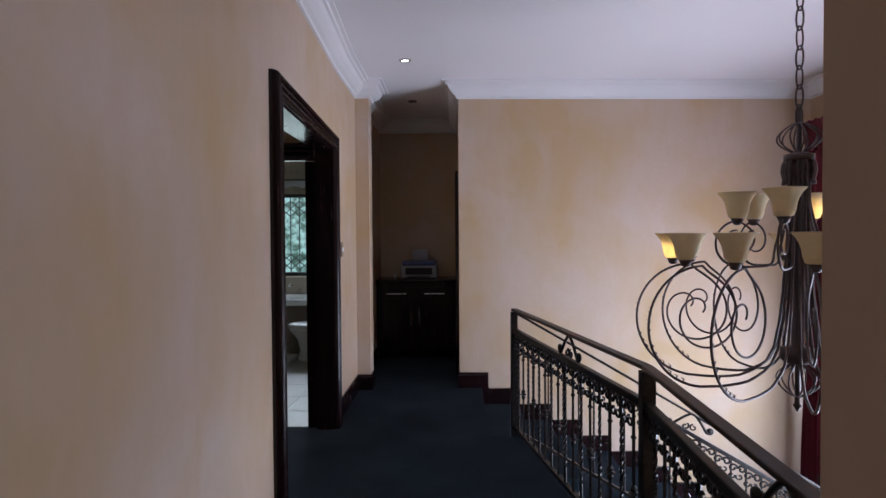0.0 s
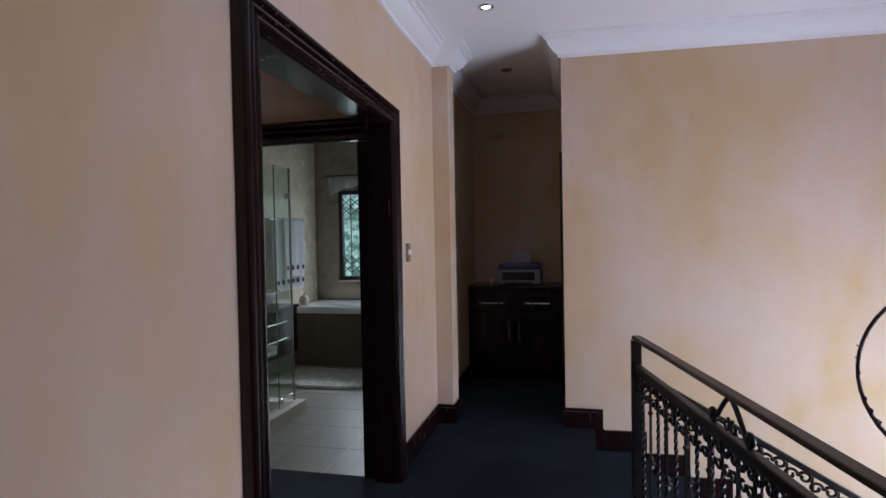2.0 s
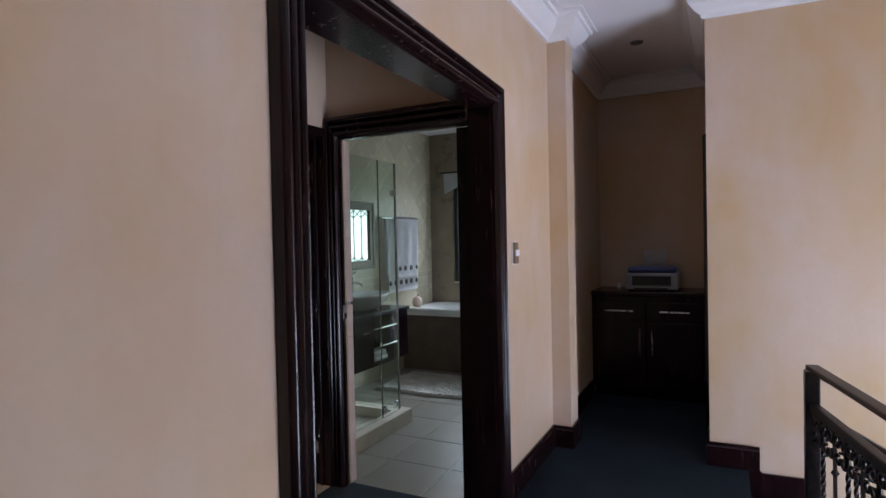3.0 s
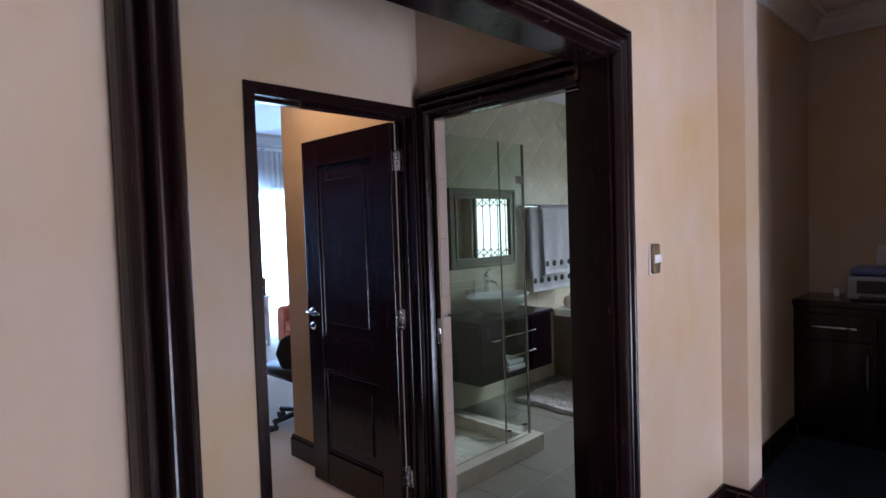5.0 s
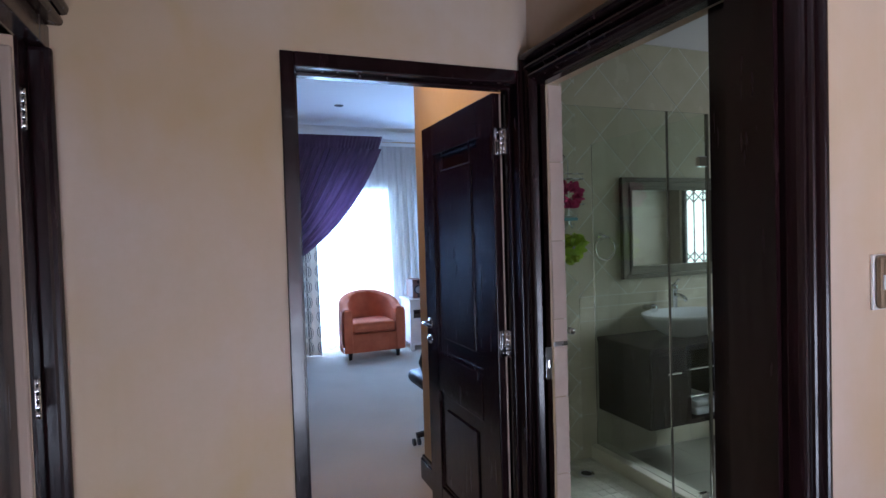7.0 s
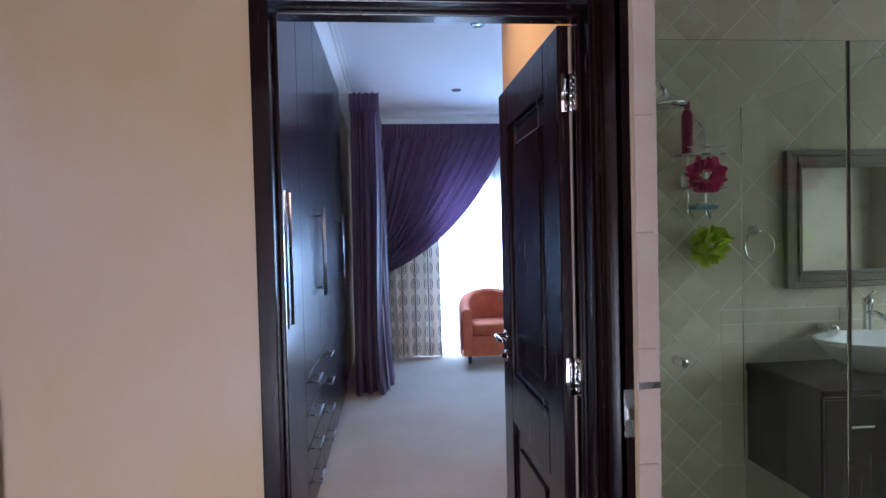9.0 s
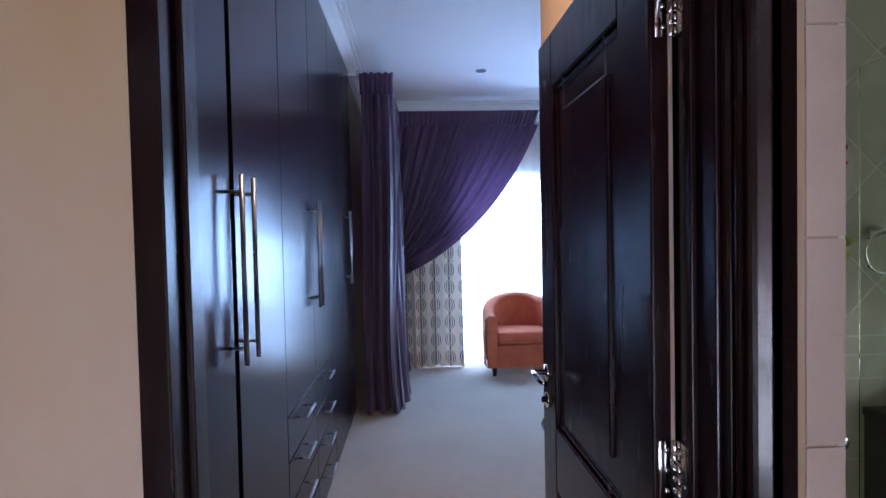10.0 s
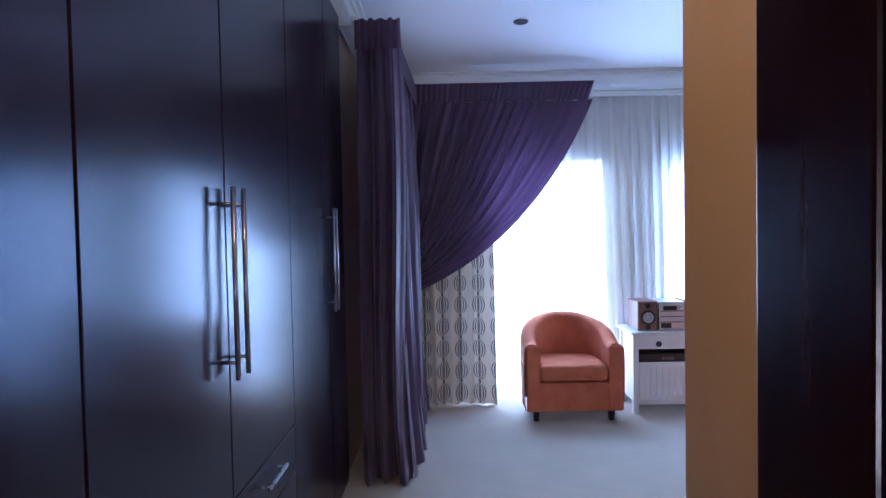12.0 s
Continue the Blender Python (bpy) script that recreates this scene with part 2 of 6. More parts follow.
def ribbed(material, pitch):
    """Fine woven ribs across the room, added to a carpet's relief and tone."""
    n, l = material.node_tree.nodes, material.node_tree.links
    b = n["Principled BSDF"]
    tc, wave = n.new("ShaderNodeTexCoord"), n.new("ShaderNodeTexWave")
    wave.wave_type, wave.bands_direction = "BANDS", "X"
    wave.inputs["Scale"].default_value, wave.inputs["Distortion"].default_value = 0.314 / pitch, 0.12
    wave.inputs["Detail"].default_value = 2
    l.new(tc.outputs["Object"], wave.inputs["Vector"])
    old = b.inputs["Base Color"].links[0].from_socket
    mul = n.new("ShaderNodeMix")
    mul.data_type, mul.blend_type = "RGBA", "MULTIPLY"
    mul.inputs["Factor"].default_value = 0.42
    l.new(old, mul.inputs["A"])
    l.new(wave.outputs["Color"], mul.inputs["B"])
    l.new(mul.outputs["Result"], b.inputs["Base Color"])
    bump = n.new("ShaderNodeBump")
    bump.inputs["Strength"].default_value, bump.inputs["Distance"].default_value = 0.6, 0.003
    l.new(wave.outputs["Fac"], bump.inputs["Height"])
    l.new(b.inputs["Normal"].links[0].from_socket, bump.inputs["Normal"])
    l.new(bump.outputs[0], b.inputs["Normal"])


ribbed(BEIGE_CARPET, 0.014)
TAN = surface("bronze_switch_plastic", (0.22, 0.15, 0.09), (0.27, 0.19, 0.12), 0.05, 0.35, 0, 0.01, metal=0.3)


# ---- building helpers ----
def basis(ob):
    return (basis(ob.parent) @ ob.matrix_parent_inverse if ob.parent else Matrix()) @ ob.matrix_basis


def finish(name, bm, material, smooth=False):
    bmesh.ops.recalc_face_normals(bm, faces=bm.faces)
    me = bpy.data.meshes.new(name)
    bm.to_mesh(me)
    bm.free()
    me.materials.append(material)
    if smooth:
        for p in me.polygons:
            p.use_smooth = True
    return new(name, me)


def part(name, bm, material, parent, label="", smooth=False):
    ob = finish(name, bm, material, smooth)
    ob.parent = parent
    ob.matrix_parent_inverse = basis(parent).inverted()
    return tagged(ob, label)


def thing(name, where, label, category, group=""):
    ob = new(name)
    ob.empty_display_size = 0.1
    ob.location = where
    return tagged(ob, label, category, group)


def setting(name, bm, material, label, category):
    return tagged(finish(name, bm, material), label, category, kind="structure")


def box(bm, x0, y0, z0, x1, y1, z1, bevel=0.0):
    r = bmesh.ops.create_cube(bm, size=1.0)
    m = Matrix.Translation(((x0 + x1) / 2, (y0 + y1) / 2, (z0 + z1) / 2)) @ Matrix.Diagonal((abs(x1 - x0), abs(y1 - y0), abs(z1 - z0), 1))
    bmesh.ops.transform(bm, matrix=m, verts=r["verts"])
    if bevel:
        es = list({e for v in r["verts"] for e in v.link_edges})
        bmesh.ops.bevel(bm, geom=es, offset=bevel, segments=2, affect="EDGES", profile=0.5)
    return bm


def boxes(rows, bevel=0.0):
    bm = bmesh.new()
    for row in rows:
        box(bm, *row, bevel)
    return bm


def tube(bm, pts, r, seg=8, taper=None, closed=False):
    """A round bar along points."""
    pts = [Vector(p) for p in pts]
    rings, n = [], len(pts)
    ref = None
    for i, p in enumerate(pts):
        a = pts[(i - 1) % n] if closed or i else pts[0]
        b = pts[(i + 1) % n] if closed or i < n - 1 else pts[-1]
        d = (b - a).normalized() if (b - a).length > 1e-9 else Vector((0, 0, 1))
        if ref is None:
            ref = d.orthogonal().normalized()
        ref = (ref - d * ref.dot(d)).normalized() if (ref - d * ref.dot(d)).length > 1e-6 else d.orthogonal().normalized()
        s = d.cross(ref)
        k = r if taper is None else r * taper(i / max(n - 1, 1))
        rings.append([bm.verts.new(p + k * (math.cos(2 * math.pi * j / seg) * ref + math.sin(2 * math.pi * j / seg) * s)) for j in range(seg)])
    for i in range(n if closed else n - 1):
        A, B = rings[i], rings[(i + 1) % n]
        for j in range(seg):
            bm.faces.new((A[j], A[(j + 1) % seg], B[(j + 1) % seg], B[j]))
    if not closed:
        bm.faces.new(rings[0][::-1])
        bm.faces.new(rings[-1])
    return bm


def lathe(bm, profile, centre, seg=24, axis="z"):
    """A turned body from (radius, height) pairs."""
    rings = []
    c = Vector(centre)
    for r, h in profile:
        ring = []
        for j in range(seg):
            a = 2 * math.pi * j / seg
            v = Vector((r * math.cos(a), r * math.sin(a), h))
            if axis == "x":
                v = Vector((v.z, v.x, v.y))
            elif axis == "y":
                v = Vector((v.x, v.z, v.y))
            ring.append(bm.verts.new(c + v))
        rings.append(ring)
    for A, B in zip(rings, rings[1:]):
        for j in range(seg):
            bm.faces.new((A[j], A[(j + 1) % seg], B[(j + 1) % seg], B[j]))
    for ring in (rings[0], rings[-1]):
        bm.faces.new(ring)
    return bm


def sheet(bm, f, nu, nv, closed_u=False, uv=None):
    """A surface f(u, v) with u, v from 0 to 1; uv gives the cloth's own measures."""
    layer = bm.loops.layers.uv.new("cloth") if uv else None
    g = [[bm.verts.new(f(i / nu, j / nv)) for j in range(nv + 1)] for i in range(nu + 1)]
    for i in range(nu):
        for j in range(nv):
            face = bm.faces.new((g[i][j], g[i + 1][j], g[i + 1][j + 1], g[i][j + 1]))
            if uv:
                for loop, (a, b) in zip(face.loops, ((i, j), (i + 1, j), (i + 1, j + 1), (i, j + 1))):
                    loop[layer].uv = uv(a / nu, b / nv)
    return bm


def extrude_profile(bm, profile, p0, p1, out, m0=0.0, m1=0.0):
    """Sweep (outward, up) pairs in a straight line from p0 to p1; m0, m1 lengthen the ends by that share of the outward measure (mitres)."""
    p0, p1, out = Vector(p0), Vector(p1), Vector(out)
    d = (p1 - p0).normalized()
    up = Vector((0, 0, 1))
    A = [bm.verts.new(p0 + out * a + up * b - d * a * m0) for a, b in profile]
    B = [bm.verts.new(p1 + out * a + up * b + d * a * m1) for a, b in profile]
    for j in range(len(profile)):
        k = (j + 1) % len(profile)
        bm.faces.new((A[j], A[k], B[k], B[j]))
    bm.faces.new(A[::-1])
    bm.faces.new(B)
    return bm


def casing(bm, a, b, z0, ztop, wall, sign, axis, width, proud, both=True, head=None):
    """A moulded door surround on a wall face, reeded across its width and mitred at the corners.
    a, b: the opening's two sides along the wall; wall: the face; sign: the way it faces; head: the head's own width."""
    n = 28
    prof = [(0.0, 0.0)]
    for i in range(n + 1):
        t = i / n
        ridge = max(math.sin(math.pi * min(t / 0.36, 1)), math.sin(math.pi * min(max((t - 0.30) / 0.36, 0), 1)) * 1.0, 1.15 * math.sin(math.pi * min(max((t - 0.64) / 0.36, 0), 1)) ** 0.6)
        prof.append((width * t, proud * (0.35 + 0.65 * max(ridge, 0.0))))
    prof.append((width, 0.0))
    k = (head or width) / width
    rows = []
    for u, d in prof:
        w = wall + sign * d
        line = [(a - u, z0), (a - u, ztop + u * k), (b + (u if both else 0), ztop + u * k)] + ([(b + u, z0)] if both else [])
        rows.append([bm.verts.new((w, p, z) if axis == "y" else (p, w, z)) for p, z in line])
    for r, q in zip(rows, rows[1:]):
        for j in range(len(r) - 1):
            bm.faces.new((r[j], r[j + 1], q[j + 1], q[j]))
    return bm


# ---- large structure ----
H = 2.90           # ceiling height
XW = -0.74         # corridor's west wall face
XV = -1.757        # vestibule's back wall face
YB = 4.10          # bathroom wall face
YS = 5.267         # stair wall face
XE = 3.64          # stairwell's outer wall
FAR = -7.25        # bedroom's window wall
YP0, YP1 = 5.20, 5.40  # the pilaster at the passage
XP = -0.745        # passage's west wall face

def slant(bm):
    """The corridor's west wall closes in a little towards its south end."""
    for v in bm.verts:
        if v.co.y < 4.3 and v.co.x > -0.80:
            v.co.x += 0.046 * (4.3 - v.co.y)
    return bm


def turned(bm):
    """The stair wall runs square to the corridor's west wall."""
    for v in bm.verts:
        if v.co.x > 0.24 and v.co.y > 5.0:
            v.co.y += 0.046 * (v.co.x - 0.24)
    return bm


setting("wall_corridor_west", slant(boxes([(-0.84, -1.6, 0, XW, 2.56, H), (-0.84, 2.56, 2.11, XW, 4.10, H), (-0.84, 4.10, 0, XW, 4.31, H), (-0.84, 4.31, 0, XW, YP0, H),
        (-0.84, YP0, 0, -0.615, YP1, H), (-0.84, YP1, 0, XP, 7.0, H)])), WALL, "sand-coloured suede-effect painted corridor wall", "wall")
setting("wall_vestibule_south", boxes([(-1.757, 2.35, 0, -1.63, 2.525, H), (-1.63, 2.35, 2.03, -0.98, 2.525, H), (-0.98, 2.35, 0, -0.84, 2.525, H)]), WALL, "sand-coloured vestibule wall beside a closed door", "wall")
setting("wall_vestibule_west", boxes([(-1.87, 2.35, 0, XV, 3.235, H), (-1.87, 3.235, 2.05, XV, 4.06, H), (-1.87, 4.06, 0, XV, 4.10, H)]), WALL, "sand-coloured wall round the bedroom doorway", "wall")
setting("wall_bathroom_south", boxes([(-3.1, 4.10, 0, -1.67, 4.18, H), (-1.67, 4.10, 2.03, -0.84, 4.18, H)]), WALL, "sand-coloured wall between bedroom entry and bathroom", "wall")
setting("wall_bathroom_west", boxes([(-3.1, 4.18, 0, -2.91, 7.75, H)]), WALL, "sand-coloured wall between bathroom and bedroom", "wall")
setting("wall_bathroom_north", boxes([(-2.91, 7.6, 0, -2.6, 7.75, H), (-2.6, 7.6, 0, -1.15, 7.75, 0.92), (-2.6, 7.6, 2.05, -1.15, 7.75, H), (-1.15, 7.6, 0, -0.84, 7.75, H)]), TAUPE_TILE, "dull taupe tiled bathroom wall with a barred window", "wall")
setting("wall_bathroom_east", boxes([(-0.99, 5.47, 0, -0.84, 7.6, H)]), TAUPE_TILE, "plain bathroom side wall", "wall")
setting("wall_stair", turned(boxes([(0.233, YS, -2.9, XE + 0.2, YS + 0.2, H), (0.233, YS + 0.2, 0, 0.35, 7.0, H)])), WALL, "tall sand-coloured suede-effect wall beside the stairs", "wall")
setting("wall_passage_end", boxes([(-0.84, 7.0, 0, 0.35, 7.15, H)]), WALL, "shadowed sand-coloured wall at the passage end", "wall")
setting("wall_stairwell_east", boxes([(XE, 0.1, -2.9, XE + 0.2, 2.58, H), (XE, 2.58, -2.9, XE + 0.2, 5.02, -0.9), (XE, 2.58, 2.35, XE + 0.2, 5.02, H), (XE, 5.02, -2.9, XE + 0.2, YS + 0.156, H)]), WALL, "sand-coloured stairwell wall with a tall window", "wall")
setting("wall_stairwell_south", boxes([(0.446, 0.1, -2.9, XE, 0.3, H)]), WALL, "plain stairwell wall", "wall")
setting("wall_corridor_east", boxes([(0.446, -1.6, 0, 0.6, 0.1, H)]), WALL, "sand-coloured wall end beside the landing", "wall")
setting("wall_corridor_south", boxes([(-0.84, -1.75, 0, 0.6, -1.6, H)]), WALL, "plain wall behind the corridor's start", "wall")
setting("wall_bedroom_south", boxes([(FAR - 0.15, 2.9, 0, -5.42, 3.05, H), (-5.42, 2.35, 0, -1.87, 2.45, H)]), WALL, "pale bedroom wall behind wardrobe and curtain", "wall")
setting("wall_bedroom_west", boxes([(FAR - 0.15, 3.05, 0, FAR, 3.75, H), (FAR - 0.15, 3.75, 2.10, FAR, 5.10, H), (FAR - 0.15, 5.10, 0, FAR, 5.68, H),
        (FAR - 0.15, 5.68, 2.10, FAR, 7.0, H), (FAR - 0.15, 7.0, 0, FAR, 7.75, H)]), WALL, "bedroom window wall behind curtains", "wall")
setting("wall_bedroom_north", boxes([(FAR, 7.6, 0, -3.1, 7.75, H)]), WALL, "plain bedroom side wall", "wall")

# floors
bm = bmesh.new()
edge = [(-0.84, -1.6), (0.46, -1.6), (0.46, 0.3), (0.89, 0.3), (0.98, 2.16), (0.645, 3.935), (0.44, 3.96), (0.44, YS), (0.233, YS), (0.233, 7.0), (-0.84, 7.0)]
top = [bm.verts.new((x, y, 0)) for x, y in edge]
low = [bm.verts.new((x, y, -0.25)) for x, y in edge]
bm.faces.new(top)
bm.faces.new(low[::-1])
for i in range(len(edge)):
    k = (i + 1) % len(edge)
    bm.faces.new((top[i], low[i], low[k], top[k]))
setting("floor_landing", bm, BLUE_CARPET, "dark blue carpeted landing and corridor floor", "floor")
setting("floor_vestibule", boxes([(-1.757, 2.5, -0.2, -0.84, 4.15, 0.0)]), BLUE_CARPET, "dark blue carpet of the small vestibule", "floor")
setting("floor_bedroom", boxes([(FAR, 2.45, -0.2, -1.757, 4.10, 0.002), (FAR, 4.10, -0.2, -3.1, 7.6, 0.002)]), BEIGE_CARPET, "beige ribbed loop-pile bedroom carpet", "floor")
setting("floor_lower_hall", boxes([(0.4, 0.1, -3.1, XE, YS + 0.16, -2.9)]), FLOOR_TILE, "pale lower hall floor under the stairwell", "floor")
setting("wall_stairwell_inner", boxes([(0.25, 0.3, -2.9, 0.40, YS, -0.25)]), WALL, "plain wall below the landing", "wall")

# ceilings
setting("ceiling_corridor", boxes([(-0.84, -1.6, H, XE, 7.0, H + 0.1)]), CEIL, "smooth white painted ceiling over the landing", "ceiling")
setting("ceiling_vestibule", boxes([(-1.87, 2.35, H, -0.84, 4.25, H + 0.1)]), CEIL, "white vestibule ceiling", "ceiling")
setting("ceiling_bathroom", boxes([(-3.1, 4.18, 2.71, -0.84, 7.6, 2.9)]), CEIL, "white bathroom ceiling", "ceiling")
setting("ceiling_bedroom", boxes([(FAR, 2.35, H, -1.87, 4.10, H + 0.1), (FAR, 4.10, H, -3.1, 7.6, H + 0.1)]), CEIL, "smooth white bedroom ceiling", "ceiling")

# cornices
CP = [(0, -0.15), (0.018, -0.15), (0.022, -0.128), (0.05, -0.112), (0.085, -0.075), (0.10, -0.04), (0.118, -0.036), (0.122, -0.015), (0.15, -0.012), (0.15, 0.0), (0, 0.0)]


def cornice(name, p0, p1, out, m0=0.0, m1=0.0):
    bm = extrude_profile(bmesh.new(), CP, (*p0, H), (*p1, H), out, m0, m1)
    return tagged(finish(name, bm, CORNICE), "white moulded plaster cornice under the ceiling", "cornice", kind="structure")


cornice("trim_corridor_west_south", (XW + 0.2714, -1.6), (XW, 4.30), (1, 0, 0))
cornice("trim_corridor_west", (XW, 4.30), (XW, YP0), (1, 0, 0), 0, -1)
cornice("trim_pilaster_south", (XW, YP0), (-0.615, YP0), (0, -1, 0), -1, 1)
cornice("trim_pilaster_east", (-0.615, YP0), (-0.615, YP1), (1, 0, 0), 1, 1)
cornice("trim_pilaster_north", (-0.615, YP1), (XP, YP1), (0, 1, 0), 1, -1)
cornice("trim_passage_west", (XP, YP1), (XP, 7.0), (1, 0, 0), -1, -1)
cornice("trim_passage_end", (XP, 7.0), (0.233, 7.0), (0, -1, 0), -1, -1)
cornice("trim_passage_east", (0.233, 7.0), (0.233, YS), (-1, 0, 0), -1, 1)
cornice("trim_stair_wall", (0.233, YS), (XE, YS + 0.1564), (0, -1, 0), 1, -1)
cornice("trim_stairwell_east", (XE, YS + 0.1564), (XE, 0.3), (-1, 0, 0), -1, -1)
cornice("trim_stairwell_south", (XE, 0.3), (0.447, 0.3), (0, 1, 0), -1, 0)
cornice("trim_bedroom_west", (FAR, 7.6), (FAR, 3.05), (1, 0, 0), -1, -1)
cornice("trim_bedroom_south", (FAR, 3.05), (-5.42, 3.05), (0, 1, 0), -1, 1)
cornice("trim_wardrobe_top", (-5.42, 3.05), (-1.87, 3.05), (0, 1, 0), 0, 0)

# baseboards
BP = [(0, 0), (0.02, 0), (0.02, 0.12), (0.014, 0.128), (0.012, 0.145), (0, 0.145)]


def baseboard(name, p0, p1, out, z=0.0, m0=0.0, m1=0.0):
    bm = extrude_profile(bmesh.new(), BP, (*p0, z), (*p1, z), out, m0, m1)
    return tagged(finish(name, bm, MAHOGANY), "dark varnished wooden skirting board", "baseboard", kind="structure")


baseboard("baseboard_corridor_west_south", (XW + 0.2714, -1.6), (XW + 0.0846, 2.46), (1, 0, 0))
baseboard("baseboard_corridor_west_north", (XW, 4.21), (XW, YP0), (1, 0, 0), 0, 0, -1)
baseboard("baseboard_pilaster_south", (XW, YP0), (-0.615, YP0), (0, -1, 0), 0, -1, 1)
baseboard("baseboard_pilaster_east", (-0.615, YP0), (-0.615, YP1), (1, 0, 0), 0, 1, 1)
baseboard("baseboard_passage_west", (XP, YP1 + 0.02), (XP, 6.54), (1, 0, 0))
baseboard("baseboard_passage_east", (0.233, 5.6), (0.233, YS), (-1, 0, 0), 0, 0, 1)
baseboard("baseboard_stair_top", (0.233, YS), (0.503, YS), (0, -1, 0), 0, 1, 0)
baseboard("baseboard_entry", (-1.87, YB), (-3.1, YB), (0, -1, 0), 0, 0, 1)
baseboard("baseboard_entry_end", (-3.1, YB), (-3.1, 7.6), (-1, 0, 0), 0, 1, 0)
baseboard("baseboard_bedroom_west", (FAR, 5.08), (FAR, 5.70), (1, 0, 0))

# stairs
stairs = thing("staircase", (1.6, 4.6, -1.4), "dark blue carpeted stairs with stepped dark skirting", "stairs")
RISE, RUN, X0, YI = 0.157, 0.29, 0.50, 3.95
for k in range(8):
    x, z = X0 + RUN * k, -RISE * (k + 1)
    part("tread", turned(boxes([(x + (0.001 if k else -0.059), YI, z - 0.157 - 0.1, x + RUN + (0.0 if k < 7 else 0.8), YS - 0.022, z)], 0.006)), BLUE_CARPET, stairs)
    part("stepped_skirting", turned(boxes([(x + 0.003, YS - 0.02, z - 0.16, x + RUN + 0.02, YS - 0.001, z + 0.145)], 0.003)), MAHOGANY, stairs, "dark wooden skirting stepped down the wall")
    if k:
        part("nosing", boxes([(x + 0.004, YI + 0.05, z + 0.001, x + 0.03, YS - 0.03, z + 0.006)]), STEEL, stairs, "thin metal stair nosing")
part("landing_skirting", boxes([(0.441, YS - 0.021, -0.31, 0.512, YS - 0.001, 0.002)], 0.002), MAHOGANY, stairs)
part("outer_string", boxes([(X0, YI - 0.05, -0.30, X0 + 0.1, YI - 0.001, -0.02)]), MAHOGANY, stairs)

# door surrounds
setting("trim_vestibule_opening", slant(casing(boxes([(-0.85, 2.535, 0, XW + 0.002, 2.56, 2.14), (-0.85, 4.085, 0, XW + 0.002, 4.098, 2.11), (-0.85, 2.56, 2.10, XW + 0.002, 4.098, 2.14)]),
        2.56, 4.10, 0, 2.11, XW, 1, "y", 0.105, 0.046)), MAHOGANY, "glossy dark mahogany moulded surround of the wide opening", "door frame")
bm = boxes([(-1.695, 4.085, 0, -1.67, 4.125, 2.03), (-1.67, 4.085, 2.02, -0.852, 4.125, 2.045), (-0.935, 4.126, 0, -0.853, 4.184, 2.018), (-0.92, 4.185, 0, -0.853, 4.23, 2.018)], 0.003)
setting("trim_bathroom_door", casing(bm, -1.67, -0.852, 0, 2.03, YB, -1, "x", 0.086, 0.042, False, 0.125), MAHOGANY, "glossy dark moulded bathroom door frame", "door frame")
bm = boxes([(-1.655, 2.36, 0, -1.631, 2.53, 2.03), (-1.63, 2.36, 2.03, -0.87, 2.524, 2.055)])
box(bm, -1.702, 2.5255, 0, -1.630, 2.534, 2.03, 0.002)
box(bm, -1.7565, 2.5255, 0, -1.703, 2.578, 2.03, 0.014)
box(bm, -1.728, 2.53, 0, -1.706, 2.590, 2.03, 0.008)
box(bm, -1.7565, 2.5255, 2.031, -0.87, 2.575, 2.10, 0.004)
box(bm, -1.7565, 2.5255, 2.101, -0.87, 2.612, 2.128, 0.011)
box(bm, -1.7565, 2.5255, 2.129, -0.87, 2.628, 2.168, 0.016)
box(bm, -1.7565, 2.5255, 2.169, -0.87, 2.60, 2.19, 0.006)
setting("trim_closet_door", bm, MAHOGANY, "dark wooden frame of a closed door with a moulded head", "door frame")
setting("trim_bedroom_door", boxes([(-1.885, 3.195, 0, XV + 0.012, 3.24, 2.09), (-1.885, 4.048, 0, XV + 0.012, 4.096, 2.09), (-1.885, 3.24, 2.04, XV + 0.012, 4.048, 2.09),
        (-1.82, 3.24, 0, -1.80, 3.252, 2.035), (-1.82, 4.037, 0, -1.80, 4.048, 2.04), (-1.82, 3.252, 2.028, -1.80, 4.037, 2.04)], 0.003), MAHOGANY, "glossy dark mahogany bedroom door frame", "door frame")
setting("trim_passage_door", casing(bmesh.new(), 5.85, 6.45, 0, 2.03, 0.233, -1, "y", 0.10, 0.03), MAHOGANY, "dark door frame in the passage", "door frame")
setting("door_passage", boxes([(0.225, 5.85, 0.005, 0.233, 6.45, 2.03)]), MAHOGANY, "closed dark wooden passage door", "door")


def shared(name, mesh, parent, m, label=""):
    """One more object on a mesh that alike pieces share."""
    ob = new(name, mesh)
    ob.parent = parent
    ob.matrix_parent_inverse = basis(parent).inverted()
    ob.matrix_basis = m
    return tagged(ob, label)


def mesh_of(name, bm, material, smooth=False):
    bmesh.ops.recalc_face_normals(bm, faces=bm.faces)
    me = bpy.data.meshes.new(name)
    bm.to_mesh(me)
    bm.free()
    me.materials.append(material)
    for p in me.polygons:
        p.use_smooth = smooth
    return me


# ---- landing: railing ----
def twisted_bar(z0, z1, s=0.0115, turns=7):
    bm = bmesh.new()
    n = 42
    rings = []
    for i in range(n + 1):
        t = i / n
        a0 = 2 * math.pi * turns * min(max((t - 0.12) / 0.76, 0), 1) / 2
        rings.append([bm.verts.new((s * 0.75 * math.cos(a0 + k * math.pi / 2), s * 0.75 * math.sin(a0 + k * math.pi / 2), z0 + (z1 - z0) * t)) for k in range(4)])
    for A, B in zip(rings, rings[1:]):
        for k in range(4):
            bm.faces.new((A[k], A[(k + 1) % 4], B[(k + 1) % 4], B[k]))
    return bm


